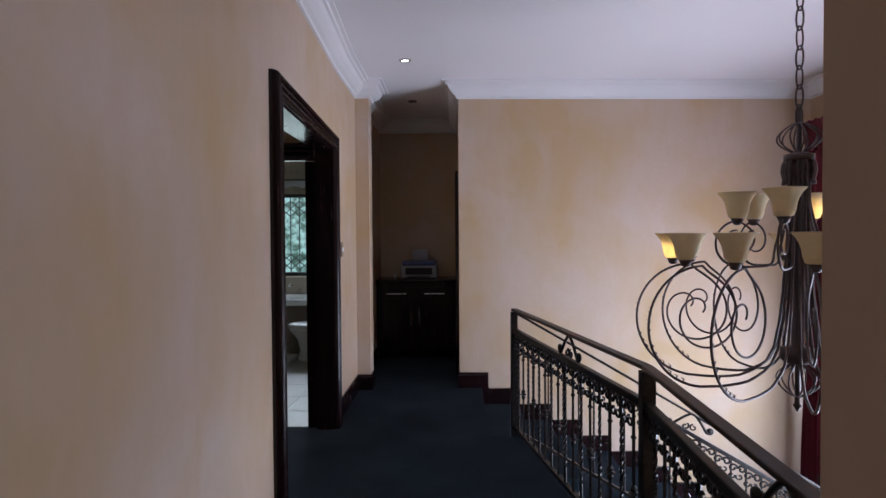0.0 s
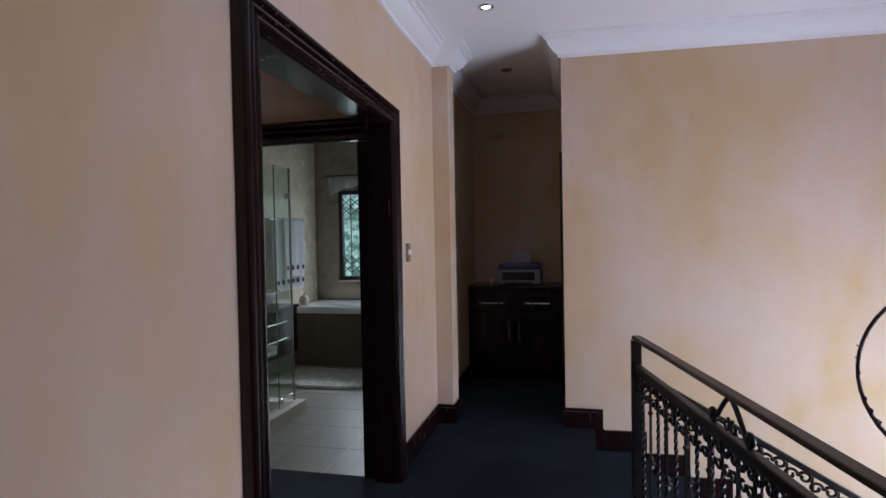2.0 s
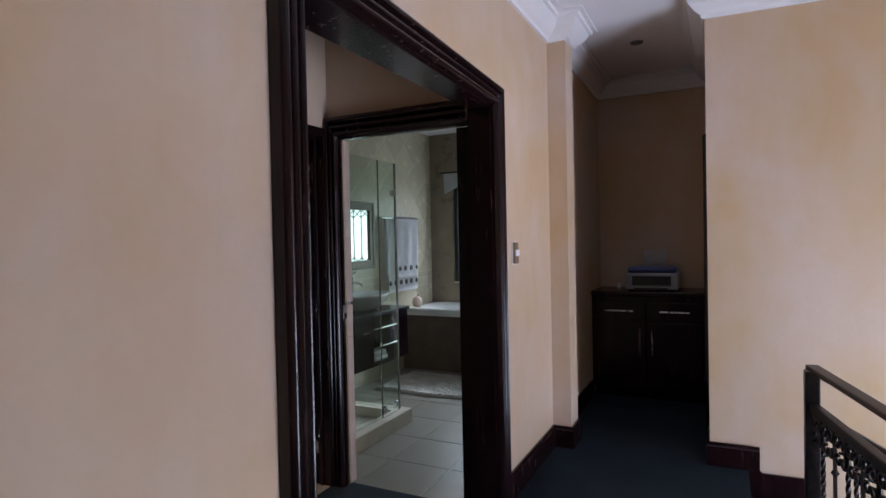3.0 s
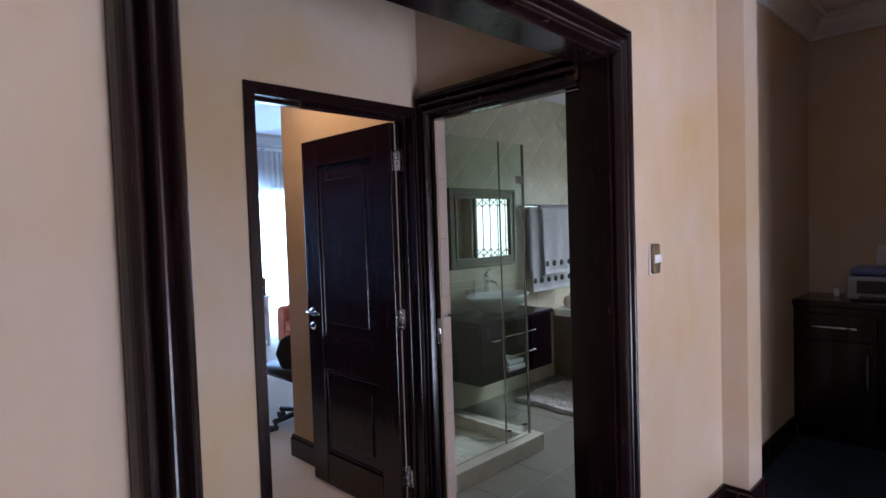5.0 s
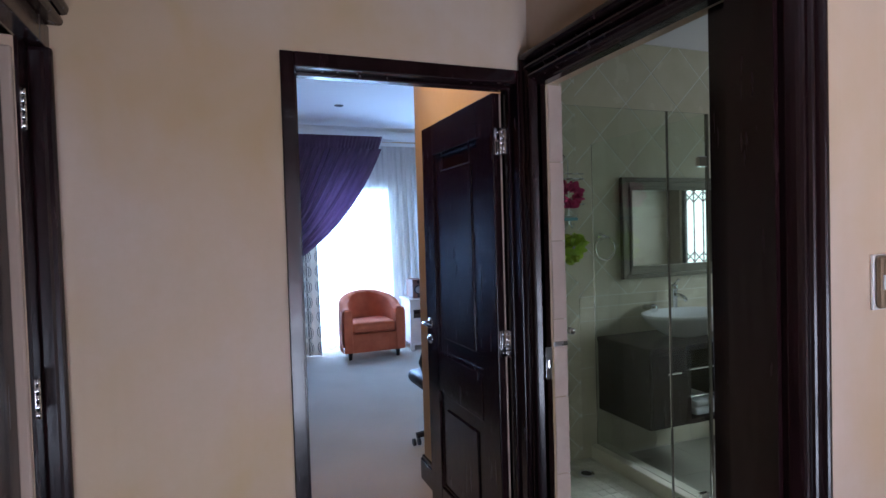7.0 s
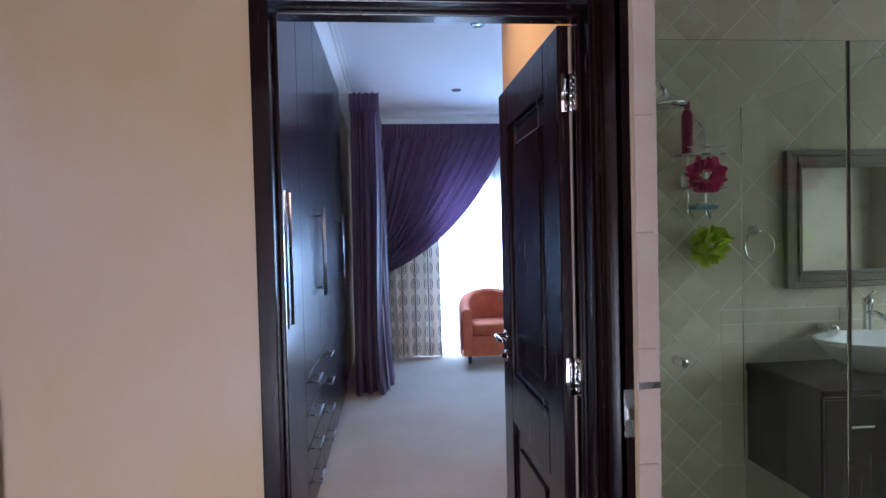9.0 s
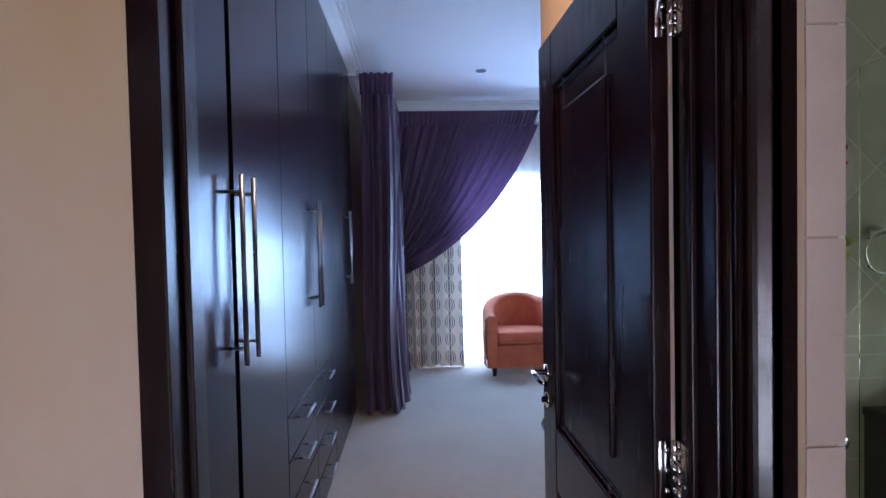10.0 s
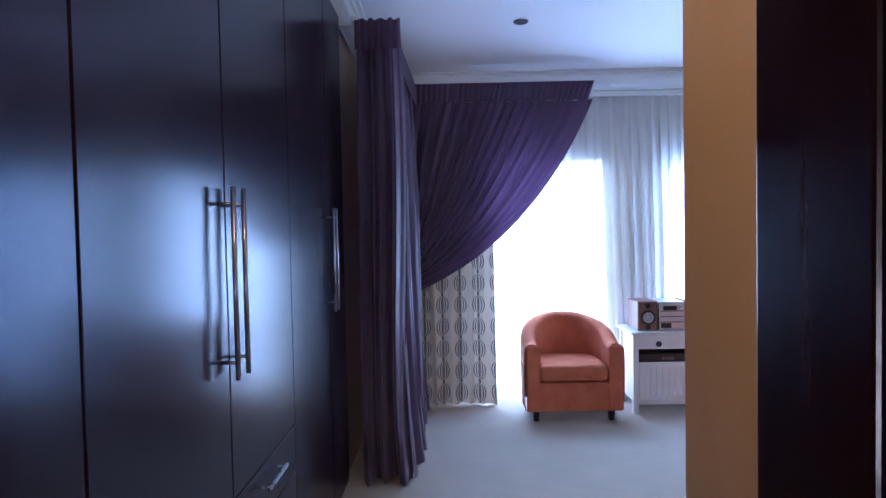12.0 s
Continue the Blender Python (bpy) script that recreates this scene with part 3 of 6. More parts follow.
def knuckle_bar(z0, z1, s=0.010):
    bm = box(bmesh.new(), -s / 2, -s / 2, z0, s / 2, s / 2, z1)
    zm = z0 + (z1 - z0) * 0.42
    lathe(bm, [(0.007, zm - 0.035), (0.016, zm - 0.02), (0.011, zm - 0.008), (0.024, zm), (0.011, zm + 0.008), (0.016, zm + 0.02), (0.007, zm + 0.035)], (0, 0, 0), 8)
    lathe(bm, [(0.007, z1 - 0.16), (0.014, z1 - 0.15), (0.007, z1 - 0.14)], (0, 0, 0), 8)
    return bm


def spiral(cx, cz, r0, r1, a0, a1, n=18):
    return [(cx + (r0 + (r1 - r0) * i / n) * math.cos(a0 + (a1 - a0) * i / n), 0, cz + (r0 + (r1 - r0) * i / n) * math.sin(a0 + (a1 - a0) * i / n)) for i in range(n + 1)]


def c_scroll():
    """A pair of small scrolls that hang under the rail, in the local x-z plane."""
    bm = bmesh.new()
    for s in (-1, 1):
        pts = [(s * x, 0, z) for x, _, z in spiral(0.028, -0.03, 0.028, 0.010, math.pi, -math.pi * 1.2, 16)]
        tube(bm, pts, 0.0075, 6)
        pts = [(s * x, 0, z) for x, _, z in spiral(0.026, -0.085, 0.024, 0.009, -math.pi * 1.1, math.pi * 0.7, 14)]
        tube(bm, pts, 0.0062, 6)
    return bm


def crest():
    """The scroll ornament between the two upper rails."""
    bm = bmesh.new()
    for s in (-1, 1):
        leg = [(s * (0.005 + 0.10 * t), 0, 0.125 - 0.10 * t ** 1.3) for t in [i / 8 for i in range(9)]]
        curl = [(s * x, 0, z) for x, _, z in spiral(0.128, 0.035, 0.026, 0.010, math.pi * 1.1, math.pi * 3.0, 14)]
        tube(bm, leg + curl, 0.009, 6)
        tube(bm, [(s * x, 0, z) for x, _, z in spiral(0.026, 0.03, 0.024, 0.008, math.pi * 0.6, math.pi * 2.6, 14)], 0.006, 6)
        lathe(bm, [(0.004, -0.012), (0.016, -0.010), (0.016, 0.010), (0.004, 0.012)], (s * 0.128, 0, 0.035), 8, "y")
    return bm


BAR_T = mesh_of("twisted_baluster", twisted_bar(0.075, 0.745), IRON)
BAR_K = mesh_of("knuckle_baluster", knuckle_bar(0.075, 0.745), IRON)
SCROLL = mesh_of("hanging_scroll", c_scroll(), IRON, True)
CREST = mesh_of("crest_scroll", crest(), IRON, True)


def rail_span(parent, p0, p1, top_material=HANDRAIL):
    """One span of railing between two points on the floor line; heights follow its slope."""
    a, b = Vector(p0), Vector(p1)
    d = b - a
    L = math.hypot(d.x, d.y)
    k = d.z / L
    yaw = math.atan2(d.y, d.x)
    base = Matrix.Translation(a) @ Matrix.Rotation(yaw, 4, "Z")
    shear = Matrix.Identity(4)
    shear[2][0] = k

    def bar(name, z0, z1, w, material, bevel):
        bm = box(bmesh.new(), 0, -w / 2, z0, L, w / 2, z1, bevel)
        bm.transform(base @ shear)
        part(name, bm, material, parent)

    bar("handrail", 0.906, 0.925, 0.046, top_material, 0.005)
    bar("middle_rail", 0.748, 0.782, 0.034, IRON, 0.005)
    bar("bottom_rail", 0.05, 0.075, 0.03, IRON, 0.003)
    n = max(int(L / 0.105), 2)
    for i in range(1, n):
        x = L * i / n
        m = base @ Matrix.Translation((x, 0, k * x))
        shared("twisted_baluster" if i % 2 else "knuckle_baluster", BAR_T if i % 2 else BAR_K, parent, m)
        shared("hanging_scroll", SCROLL, parent, base @ Matrix.Translation((x - L / n / 2, 0, k * (x - L / n / 2) + 0.742)) @ shear)
    x = L * 0.56
    shared("crest_scroll", CREST, parent, base @ Matrix.Translation((x, 0, k * x + 0.778)) @ shear)


P_FAR, P_MID, P_NEAR = (0.615, 3.965, 0), (0.955, 2.155, 0), (0.87, 0.32, 0)
railing = thing("landing_railing", (0.75, 2.2, 0), "black wrought-iron landing railing with twisted bars, scrolls and brown handrail", "railing")
rail_span(railing, P_FAR, P_MID)
rail_span(railing, P_MID, P_NEAR)
for p, w in ((P_FAR, 0.05), (P_MID, 0.055), (P_NEAR, 0.05)):
    part("post", boxes([(p[0] - w / 2, p[1] - w / 2, -0.14 if p is P_FAR else 0, p[0] + w / 2, p[1] + w / 2, 0.90)], 0.004), IRON, railing)
stair_railing = thing("stair_railing", (1.6, 3.93, -0.7), "black wrought-iron stair railing descending along the steps", "railing")
rail_span(stair_railing, (0.64, 3.95, -0.03), (2.82, 3.95, -1.30), IRON)
part("newel_post", boxes([(2.80, 3.92, -1.26, 2.86, 3.98, -0.30)], 0.004), IRON, stair_railing)

# ---- landing: chandelier ----
CX, CY = 1.856, 2.66
chandelier = thing("chandelier", (CX, CY, H), "large brown iron chandelier with cream glass shades on scrolled arms", "chandelier")
bm = bmesh.new()
lathe(bm, [(0.004, 2.86), (0.07, 2.865), (0.075, 2.895), (0.02, 2.899)], (CX, CY, 0), 20)
part("ceiling_rose", bm, BRONZE, chandelier, smooth=True)
z, k = 2.86, 0
link = bmesh.new()
tube(link, [(0.02 * math.cos(a), 0, 0.058 * math.sin(a)) for a in [2 * math.pi * i / 14 for i in range(14)]], 0.0045, 6, closed=True)
link_mesh = mesh_of("chain_link", link, BRONZE, True)
while z > 2.10:
    z -= 0.094
    shared("chain_link", link_mesh, chandelier, Matrix.Translation((CX, CY, z)) @ Matrix.Rotation(math.pi / 2 * (k % 2) + 0.3, 4, "Z"))
    k += 1


def cage(name, z0, z1, r, n=10):
    for i in range(n):
        a = 2 * math.pi * i / n
        bm = tube(bmesh.new(), [(CX + r * math.sin(math.pi * t) ** 0.8 * math.cos(a) + 0.006 * math.cos(a), CY + r * math.sin(math.pi * t) ** 0.8 * math.sin(a) + 0.006 * math.sin(a), z0 + (z1 - z0) * t) for t in [j / 12 for j in range(13)]], 0.004, 5)
        part(name, bm, BRONZE, chandelier, smooth=True)


cage("top_cage_wire", 1.835, 1.985, 0.088)
cage("bottom_cage_wire", 0.65, 0.82, 0.085)
bm = bmesh.new()
lathe(bm, [(0.012, 2.06), (0.012, 1.845), (0.050, 1.835), (0.066, 1.830), (0.066, 1.80), (0.054, 1.80), (0.060, 1.77), (0.056, 1.73), (0.045, 1.70), (0.03, 1.69), (0.028, 0.90), (0.075, 0.89), (0.08, 0.84), (0.06, 0.82), (0.012, 0.815), (0.012, 0.62), (0.02, 0.61), (0.004, 0.58)], (CX, CY, 0), 20)
part("stem", bm, BRONZE, chandelier, smooth=True)
for i in range(6):
    a = i * math.pi / 3 + 0.2
    bm = bmesh.new()
    for s in (-0.25, 0, 0.25):
        tube(bm, [(CX + r * math.cos(a + s), CY + r * math.sin(a + s), zz) for r, zz in ((0.056, 1.81), (0.066, 1.785), (0.069, 1.75), (0.062, 1.71), (0.070, 1.685))], 0.0065, 6, lambda t: 0.5 + math.sin(math.pi * t))
    part("leaf", bm, BRONZE, chandelier, smooth=True)


def arm_path(cr, cz, R, r_end, z_start, z_lead, a_end):
    pts = [(0.045, z_start), (0.05, (z_start + z_lead) / 2 + 0.05), (0.10, z_lead + 0.03), (cr * 0.45, cz - R * 0.86), (cr * 0.72, cz - R * 0.985)]
    n = 84
    for i in range(n + 1):
        a = -math.pi / 2 + (a_end + math.pi / 2) * i / n
        k = max(0.0, (a - math.pi / 2) / (a_end - math.pi / 2))
        rr = R + (r_end - R) * k ** 0.45
        pts.append((cr + 0.17 * R * k + rr * math.cos(a) * 0.95, cz + 0.28 * R * k + rr * math.sin(a)))
    # smooth the lead-in
    out = []
    for i in range(len(pts) - 1):
        p0, p1, p2, p3 = pts[max(i - 1, 0)], pts[i], pts[i + 1], pts[min(i + 2, len(pts) - 1)]
        for s in ((0, 0.33, 0.66) if i < 6 else (0,)):
            out.append(tuple(0.5 * (2 * p1[j] + (p2[j] - p0[j]) * s + (2 * p0[j] - 5 * p1[j] + 4 * p2[j] - p3[j]) * s * s + (3 * p1[j] - p0[j] - 3 * p2[j] + p3[j]) * s ** 3) for j in (0, 1)))
    out.append(pts[-1])
    return out


def shade_bm():
    bm = bmesh.new()
    prof = [(0.030, 0.0), (0.045, 0.004), (0.055, 0.03), (0.060, 0.06), (0.068, 0.085), (0.084, 0.112), (0.102, 0.130), (0.106, 0.135), (0.100, 0.132), (0.080, 0.109), (0.064, 0.082), (0.056, 0.058), (0.051, 0.03), (0.040, 0.010), (0.01, 0.008)]
    return lathe(bm, prof, (0, 0, 0), 28)


SHADE_MESH = mesh_of("glass_shade", shade_bm(), SHADE, True)
CUP_MESH = mesh_of("shade_cup", lathe(bmesh.new(), [(0.008, -0.035), (0.022, -0.03), (0.030, -0.012), (0.036, 0.0), (0.02, 0.004)], (0, 0, 0), 14), BRONZE, True)
bulb_bm = lathe(bmesh.new(), [(0.012, 0.01), (0.018, 0.03), (0.027, 0.055), (0.026, 0.075), (0.014, 0.09), (0.003, 0.094)], (0, 0, 0), 14)
BULB_MESH = mesh_of("bulb", bulb_bm, BULB, True)


def chandelier_arm(angle, low, lit):
    ca, sa = math.cos(angle), math.sin(angle)
    path = arm_path(0.47, 1.005, 0.292, 0.045, 1.72, 0.86, math.pi * 3.1) if low else arm_path(0.26, 1.40, 0.115, 0.035, 1.72, 1.36, math.pi * 2.6)
    bm = tube(bmesh.new(), [(CX + r * ca, CY + r * sa, z) for r, z in path], 0.007 if low else 0.0065, 7, lambda t: 1.0 - 0.35 * t)
    if low:
        # small leaves along the outer sweep
        for q in (20, 24, 28):
            for j in range(3):
                r, z = path[q + j]
                tube(bm, [(CX + r * ca, CY + r * sa, z), (CX + (r - 0.004) * ca - 0.006 * sa, CY + (r - 0.004) * sa + 0.006 * ca, z + 0.016), (CX + (r + 0.008) * ca, CY + (r + 0.008) * sa, z + 0.024)], 0.006, 5, lambda t: 1 - 0.75 * t)
    arm = part("arm", bm, BRONZE, chandelier, smooth=True)
    r, z = (0.565, 1.325) if low else (0.27, 1.525)
    m = Matrix.Translation((CX + r * ca, CY + r * sa, z)) @ Matrix.Diagonal((0.86, 0.86, 0.96, 1))
    shared("shade_cup", CUP_MESH, arm, m)
    shared("glass_shade", SHADE_MESH, arm, m, "cream alabaster glass shade")
    if lit:
        shared("bulb", BULB_MESH, arm, m, "glowing warm bulb")


for i in range(12):
    chandelier_arm(radians(155 + 30 * i), True, i in (0, 8))
for i in range(6):
    chandelier_arm(radians(107 + 60 * i), False, i == 5)

# ---- ceiling lamps and switch ----
def downlight(x, y, lit, label):
    t = thing("downlight", (x, y, H), label, "downlight", "recessed ceiling downlights")
    bm = lathe(bmesh.new(), [(0.030, H - 0.004), (0.034, H - 0.010), (0.046, H - 0.008), (0.050, H - 0.001), (0.030, H - 0.001)], (x, y, 0), 24)
    # steel ring on lit fittings, the dark lens material on the others
    part("trim_ring", bm, STEEL if lit else DIM_LENS, t, "silver trim ring" if lit else "dark trim ring", True)
    bm = lathe(bmesh.new(), [(0.029, H - 0.0045), (0.02, H - 0.006), (0.002, H - 0.0065)], (x, y, 0), 20)
    part("lens", bm, DOWNLIGHT if lit else DIM_LENS, t)


downlight(-0.21, 4.55, True, "small round recessed downlight, switched on")
downlight(-0.25, 5.95, False, "small round recessed downlight over the passage, dim")
downlight(-5.95, 4.215, False, "small dark recessed downlight in bedroom ceiling")
downlight(-4.20, 4.16, False, "small dark recessed downlight in bedroom ceiling")
downlight(-2.55, 3.62, True, "small warm recessed downlight over the bedroom entry")

switch = thing("light_switch", (XW, 4.44, 1.35), "cream rocker light switch plate on the wall", "light switch")
part("back_plate", boxes([(XW + 0.0005, 4.402, 1.282, XW + 0.007, 4.478, 1.412)], 0.003), PLASTIC, switch, "cream bezel")
part("cover", boxes([(XW + 0.007, 4.408, 1.286, XW + 0.022, 4.474, 1.408)], 0.008), TAN, switch, "bronze-brown cover")
part("rocker", boxes([(XW + 0.020, 4.414, 1.331, XW + 0.027, 4.470, 1.365)], 0.002), PAPER, switch, "white rocker")

# ---- passage: low cabinet with printer ----
cab = thing("passage_cabinet", (-0.3, 6.75, 0), "dark wooden low cabinet with two doors and drawers", "cabinet")
part("body", boxes([(-0.743, 6.56, 0.08, 0.20, 6.995, 0.90), (-0.73, 6.62, 0.0, 0.18, 6.99, 0.08)], 0.003), MAHOGANY, cab)
part("top", boxes([(-0.743, 6.52, 0.902, 0.21, 6.998, 0.945)], 0.008), MAHOGANY, cab)
for x0, x1, hx in ((-0.73, -0.282, -0.33), (-0.278, 0.17, -0.23)):
    d = part("door", boxes([(x0, 6.54, 0.10, x1, 6.559, 0.68)], 0.004), MAHOGANY, cab)
    bm = tube(bmesh.new(), [(hx, 6.515, 0.40), (hx, 6.515, 0.62)], 0.006, 8)
    for zz in (0.43, 0.59):
        tube(bm, [(hx, 6.515, zz), (hx, 6.541, zz)], 0.004, 6)
    part("handle", bm, STEEL, d, "slim steel bar handle")
    d = part("drawer", boxes([(x0, 6.54, 0.69, x1, 6.559, 0.855)], 0.004), MAHOGANY, cab)
    xm = (x0 + x1) / 2
    bm = tube(bmesh.new(), [(xm - 0.12, 6.515, 0.775), (xm + 0.12, 6.515, 0.775)], 0.006, 8)
    for xx in (xm - 0.09, xm + 0.09):
        tube(bm, [(xx, 6.515, 0.775), (xx, 6.541, 0.775)], 0.004, 6)
    part("handle", bm, STEEL, d, "slim steel bar handle")

pr = thing("printer", (-0.24, 6.78, 0.946), "grey and blue desktop inkjet printer on the cabinet", "printer")
part("body", boxes([(-0.46, 6.62, 0.955, -0.02, 6.94, 1.1)], 0.012), PRINTER_GREY, pr)
part("lid", boxes([(-0.445, 6.65, 1.1, -0.035, 6.93, 1.155)], 0.018), PRINTER_BLUE, pr, "slate blue lid")
part("front_slot", boxes([(-0.40, 6.612, 0.995, -0.08, 6.6195, 1.075)], 0.002), BLACK_PLASTIC, pr)
part("output_tray", boxes([(-0.38, 6.56, 0.965, -0.10, 6.619, 0.977)], 0.003), BLACK_PLASTIC, pr)
bm = bmesh.new()
sheet(bm, lambda u, v: (-0.34 + 0.20 * u, 6.90 + 0.06 * v, 1.14 + 0.15 * v), 1, 4)
bmesh.ops.solidify(bm, geom=bm.faces[:], thickness=0.004)
part("paper", bm, PAPER, pr, "white paper in the feeder")
part("foot", boxes([(-0.44, 6.65, 0.9455, -0.04, 6.90, 0.955)]), BLACK_PLASTIC, pr)
cup = thing("charger_plug", (-0.56, 6.8, 0.946), "small pale object beside the printer", "charger")
part("body", boxes([(-0.555, 6.78, 0.9465, -0.525, 6.81, 1.0)], 0.008), PLASTIC, cup)
part("cap", boxes([(-0.55, 6.785, 1.0, -0.53, 6.805, 1.01)], 0.004), PRINTER_GREY, cup)

# ---- doors ----
def hinge(parent, x, y, z, axis):
    """A steel butt hinge: two plates and a knuckle."""
    bm = bmesh.new()
    if axis == "y":
        box(bm, x - 0.001, y - 0.034, z - 0.053, x + 0.0015, y + 0.010, z + 0.053, 0.0008)
        box(bm, x + 0.001, y - 0.0015, z - 0.053, x + 0.040, y + 0.001, z + 0.053, 0.0006)
        for k in range(5):
            tube(bm, [(x + 0.004, y, z - 0.053 + 0.0216 * k), (x + 0.004, y, z - 0.034 + 0.0216 * k)], 0.0065, 10)
        for dz in (-0.036, 0.0, 0.036):
            lathe(bm, [(0.0045, 0.0015), (0.004, 0.003), (0.001, 0.0032)], (x, y - 0.02, z + dz), 8, "x")
    else:
        box(bm, x - 0.038, y - 0.0015, z - 0.053, x + 0.010, y + 0.0015, z + 0.053, 0.0008)
        for k in range(5):
            tube(bm, [(x, y + 0.004, z - 0.053 + 0.0216 * k), (x, y + 0.004, z - 0.034 + 0.0216 * k)], 0.0065, 10)
        for dz in (-0.036, 0.0, 0.036):
            lathe(bm, [(0.0045, 0.0015), (0.004, 0.003), (0.001, 0.0032)], (x - 0.02, y, z + dz), 8, "y")
    return part("hinge", bm, CHROME, parent, "bright steel butt hinge", True)


door = thing("bedroom_door", (-1.87, 4.02, 0), "dark mahogany two-panel bedroom door standing open", "door")
A = Matrix.Translation((-1.874, 4.046, 0)) @ Matrix.Rotation(radians(180.6), 4, "Z")
W, T0, T1 = 0.815, 0.0, 0.042


def leaf_part(name, rows, parent, material=MAHOGANY, bevel=0.004, label="", smooth=False):
    bm = boxes(rows, bevel)
    bm.transform(A)
    return part(name, bm, material, parent, label)


# local x runs from the hinge to the free edge, local y across the leaf
leaf_part("stile", [(0.0, T0, 0.01, 0.15, T1, 2.035)], door)
leaf_part("stile", [(W - 0.15, T0, 0.01, W, T1, 2.035)], door)
leaf_part("rail", [(0.1505, T0, 0.01, W - 0.1505, T1, 0.20)], door)
leaf_part("rail", [(0.1505, T0, 0.70, W - 0.1505, T1, 0.89)], door)
leaf_part("rail", [(0.1505, T0, 1.88, W - 0.1505, T1, 2.035)], door)
for z0, z1 in ((0.201, 0.699), (0.891, 1.879)):
    leaf_part("panel", [(0.151, 0.014, z0, W - 0.151, 0.028, z1)], door, bevel=0.002)
    leaf_part("raised_field", [(0.23, 0.006, z0 + 0.08, W - 0.23, 0.036, z1 - 0.08)], door, bevel=0.006)
    leaf_part("panel_moulding", [(0.151, 0.009, z0, 0.17, 0.033, z1), (W - 0.17, 0.009, z0, W - 0.151, 0.033, z1), (0.17, 0.009, z0, W - 0.17, 0.033, z0 + 0.02), (0.17, 0.009, z1 - 0.02, W - 0.17, 0.033, z1)], door, bevel=0.007)
# thin pale strip down the hinge edge
leaf_part("pale_edge", [(-0.003, 0.004, 0.02, -0.0005, 0.011, 2.03)], door, PALE_STRIP, 0.0005, "pale strip on the leaf's hinge edge")
for z in (0.24, 1.045, 1.846):
    hinge(door, -1.871, 4.046, z, "y")
for side in (1, -1):
    y0 = T1 if side > 0 else T0
    bm = bmesh.new()
    lathe(bm, [(0.003, 0.0), (0.026, 0.0), (0.026, 0.007 * side), (0.010, 0.010 * side), (0.009, 0.045 * side), (0.003, 0.046 * side)], (W - 0.06, y0, 1.03), 18, "y")
    tube(bm, [(W - 0.06, y0 + 0.042 * side, 1.03), (W - 0.10, y0 + 0.047 * side, 1.032), (W - 0.15, y0 + 0.045 * side, 1.028), (W - 0.185, y0 + 0.040 * side, 1.030)], 0.009, 10)
    bm.transform(A)
    part("lever_handle", bm, CHROME, door, "chrome lever handle", True)
    bm = lathe(bmesh.new(), [(0.003, 0.0), (0.024, 0.0), (0.024, 0.006 * side), (0.012, 0.008 * side), (0.010, 0.020 * side), (0.002, 0.021 * side)], (W - 0.06, y0, 0.945), 18, "y")
    bm.transform(A)
    part("key_rose", bm, CHROME, door, "round chrome keyhole rose", True)

closet = thing("closet_door", (-1.3, 2.45, 0), "dark closed wooden door in the vestibule", "door")
part("leaf", boxes([(-1.611, 2.46, 0.01, -0.955, 2.50, 2.022)], 0.004), MAHOGANY, closet)
part("panel", boxes([(-1.50, 2.50, 0.9, -1.08, 2.508, 1.88)], 0.006), MAHOGANY, closet)
part("panel", boxes([(-1.50, 2.50, 0.2, -1.08, 2.508, 0.7)], 0.006), MAHOGANY, closet)
# pale strip the height of the leaf, set in the hinge gap
part("hinge_gap_strip", boxes([(-1.6295, 2.495, 0.0, -1.6125, 2.524, 2.0)], 0.006), PALE_STRIP, closet, "pale strip along the hinge gap")
for z in (0.3, 1.089, 1.844):
    hinge(closet, -1.632, 2.5365, z, "x")
latch = thing("strike_plate", (-1.668, 4.12, 1.0), "small worn steel strike plate on the door frame", "strike plate")
part("plate", boxes([(-1.6695, 4.095, 0.94, -1.667, 4.12, 1.06)], 0.0005), STEEL, latch)
part("tongue", boxes([(-1.667, 4.10, 0.985, -1.655, 4.115, 1.015)], 0.002), CHROME, latch)


# ---- bedroom: wardrobe ----
def bar_handle(parent, p0, p1, foot, r=0.007):
    """A straight bar with two feet; foot: the way back to the front."""
    a, b, f = Vector(p0), Vector(p1), Vector(foot)
    bm = tube(bmesh.new(), [a, b], r, 10)
    for k in (0.09, 0.91):
        q = a + (b - a) * k
        tube(bm, [q, q + f], r * 0.7, 8)
    return part("handle", bm, DARK_STEEL, parent, "brushed steel bar handle", True)


YF = 3.10  # wardrobe front
WH = 2.75


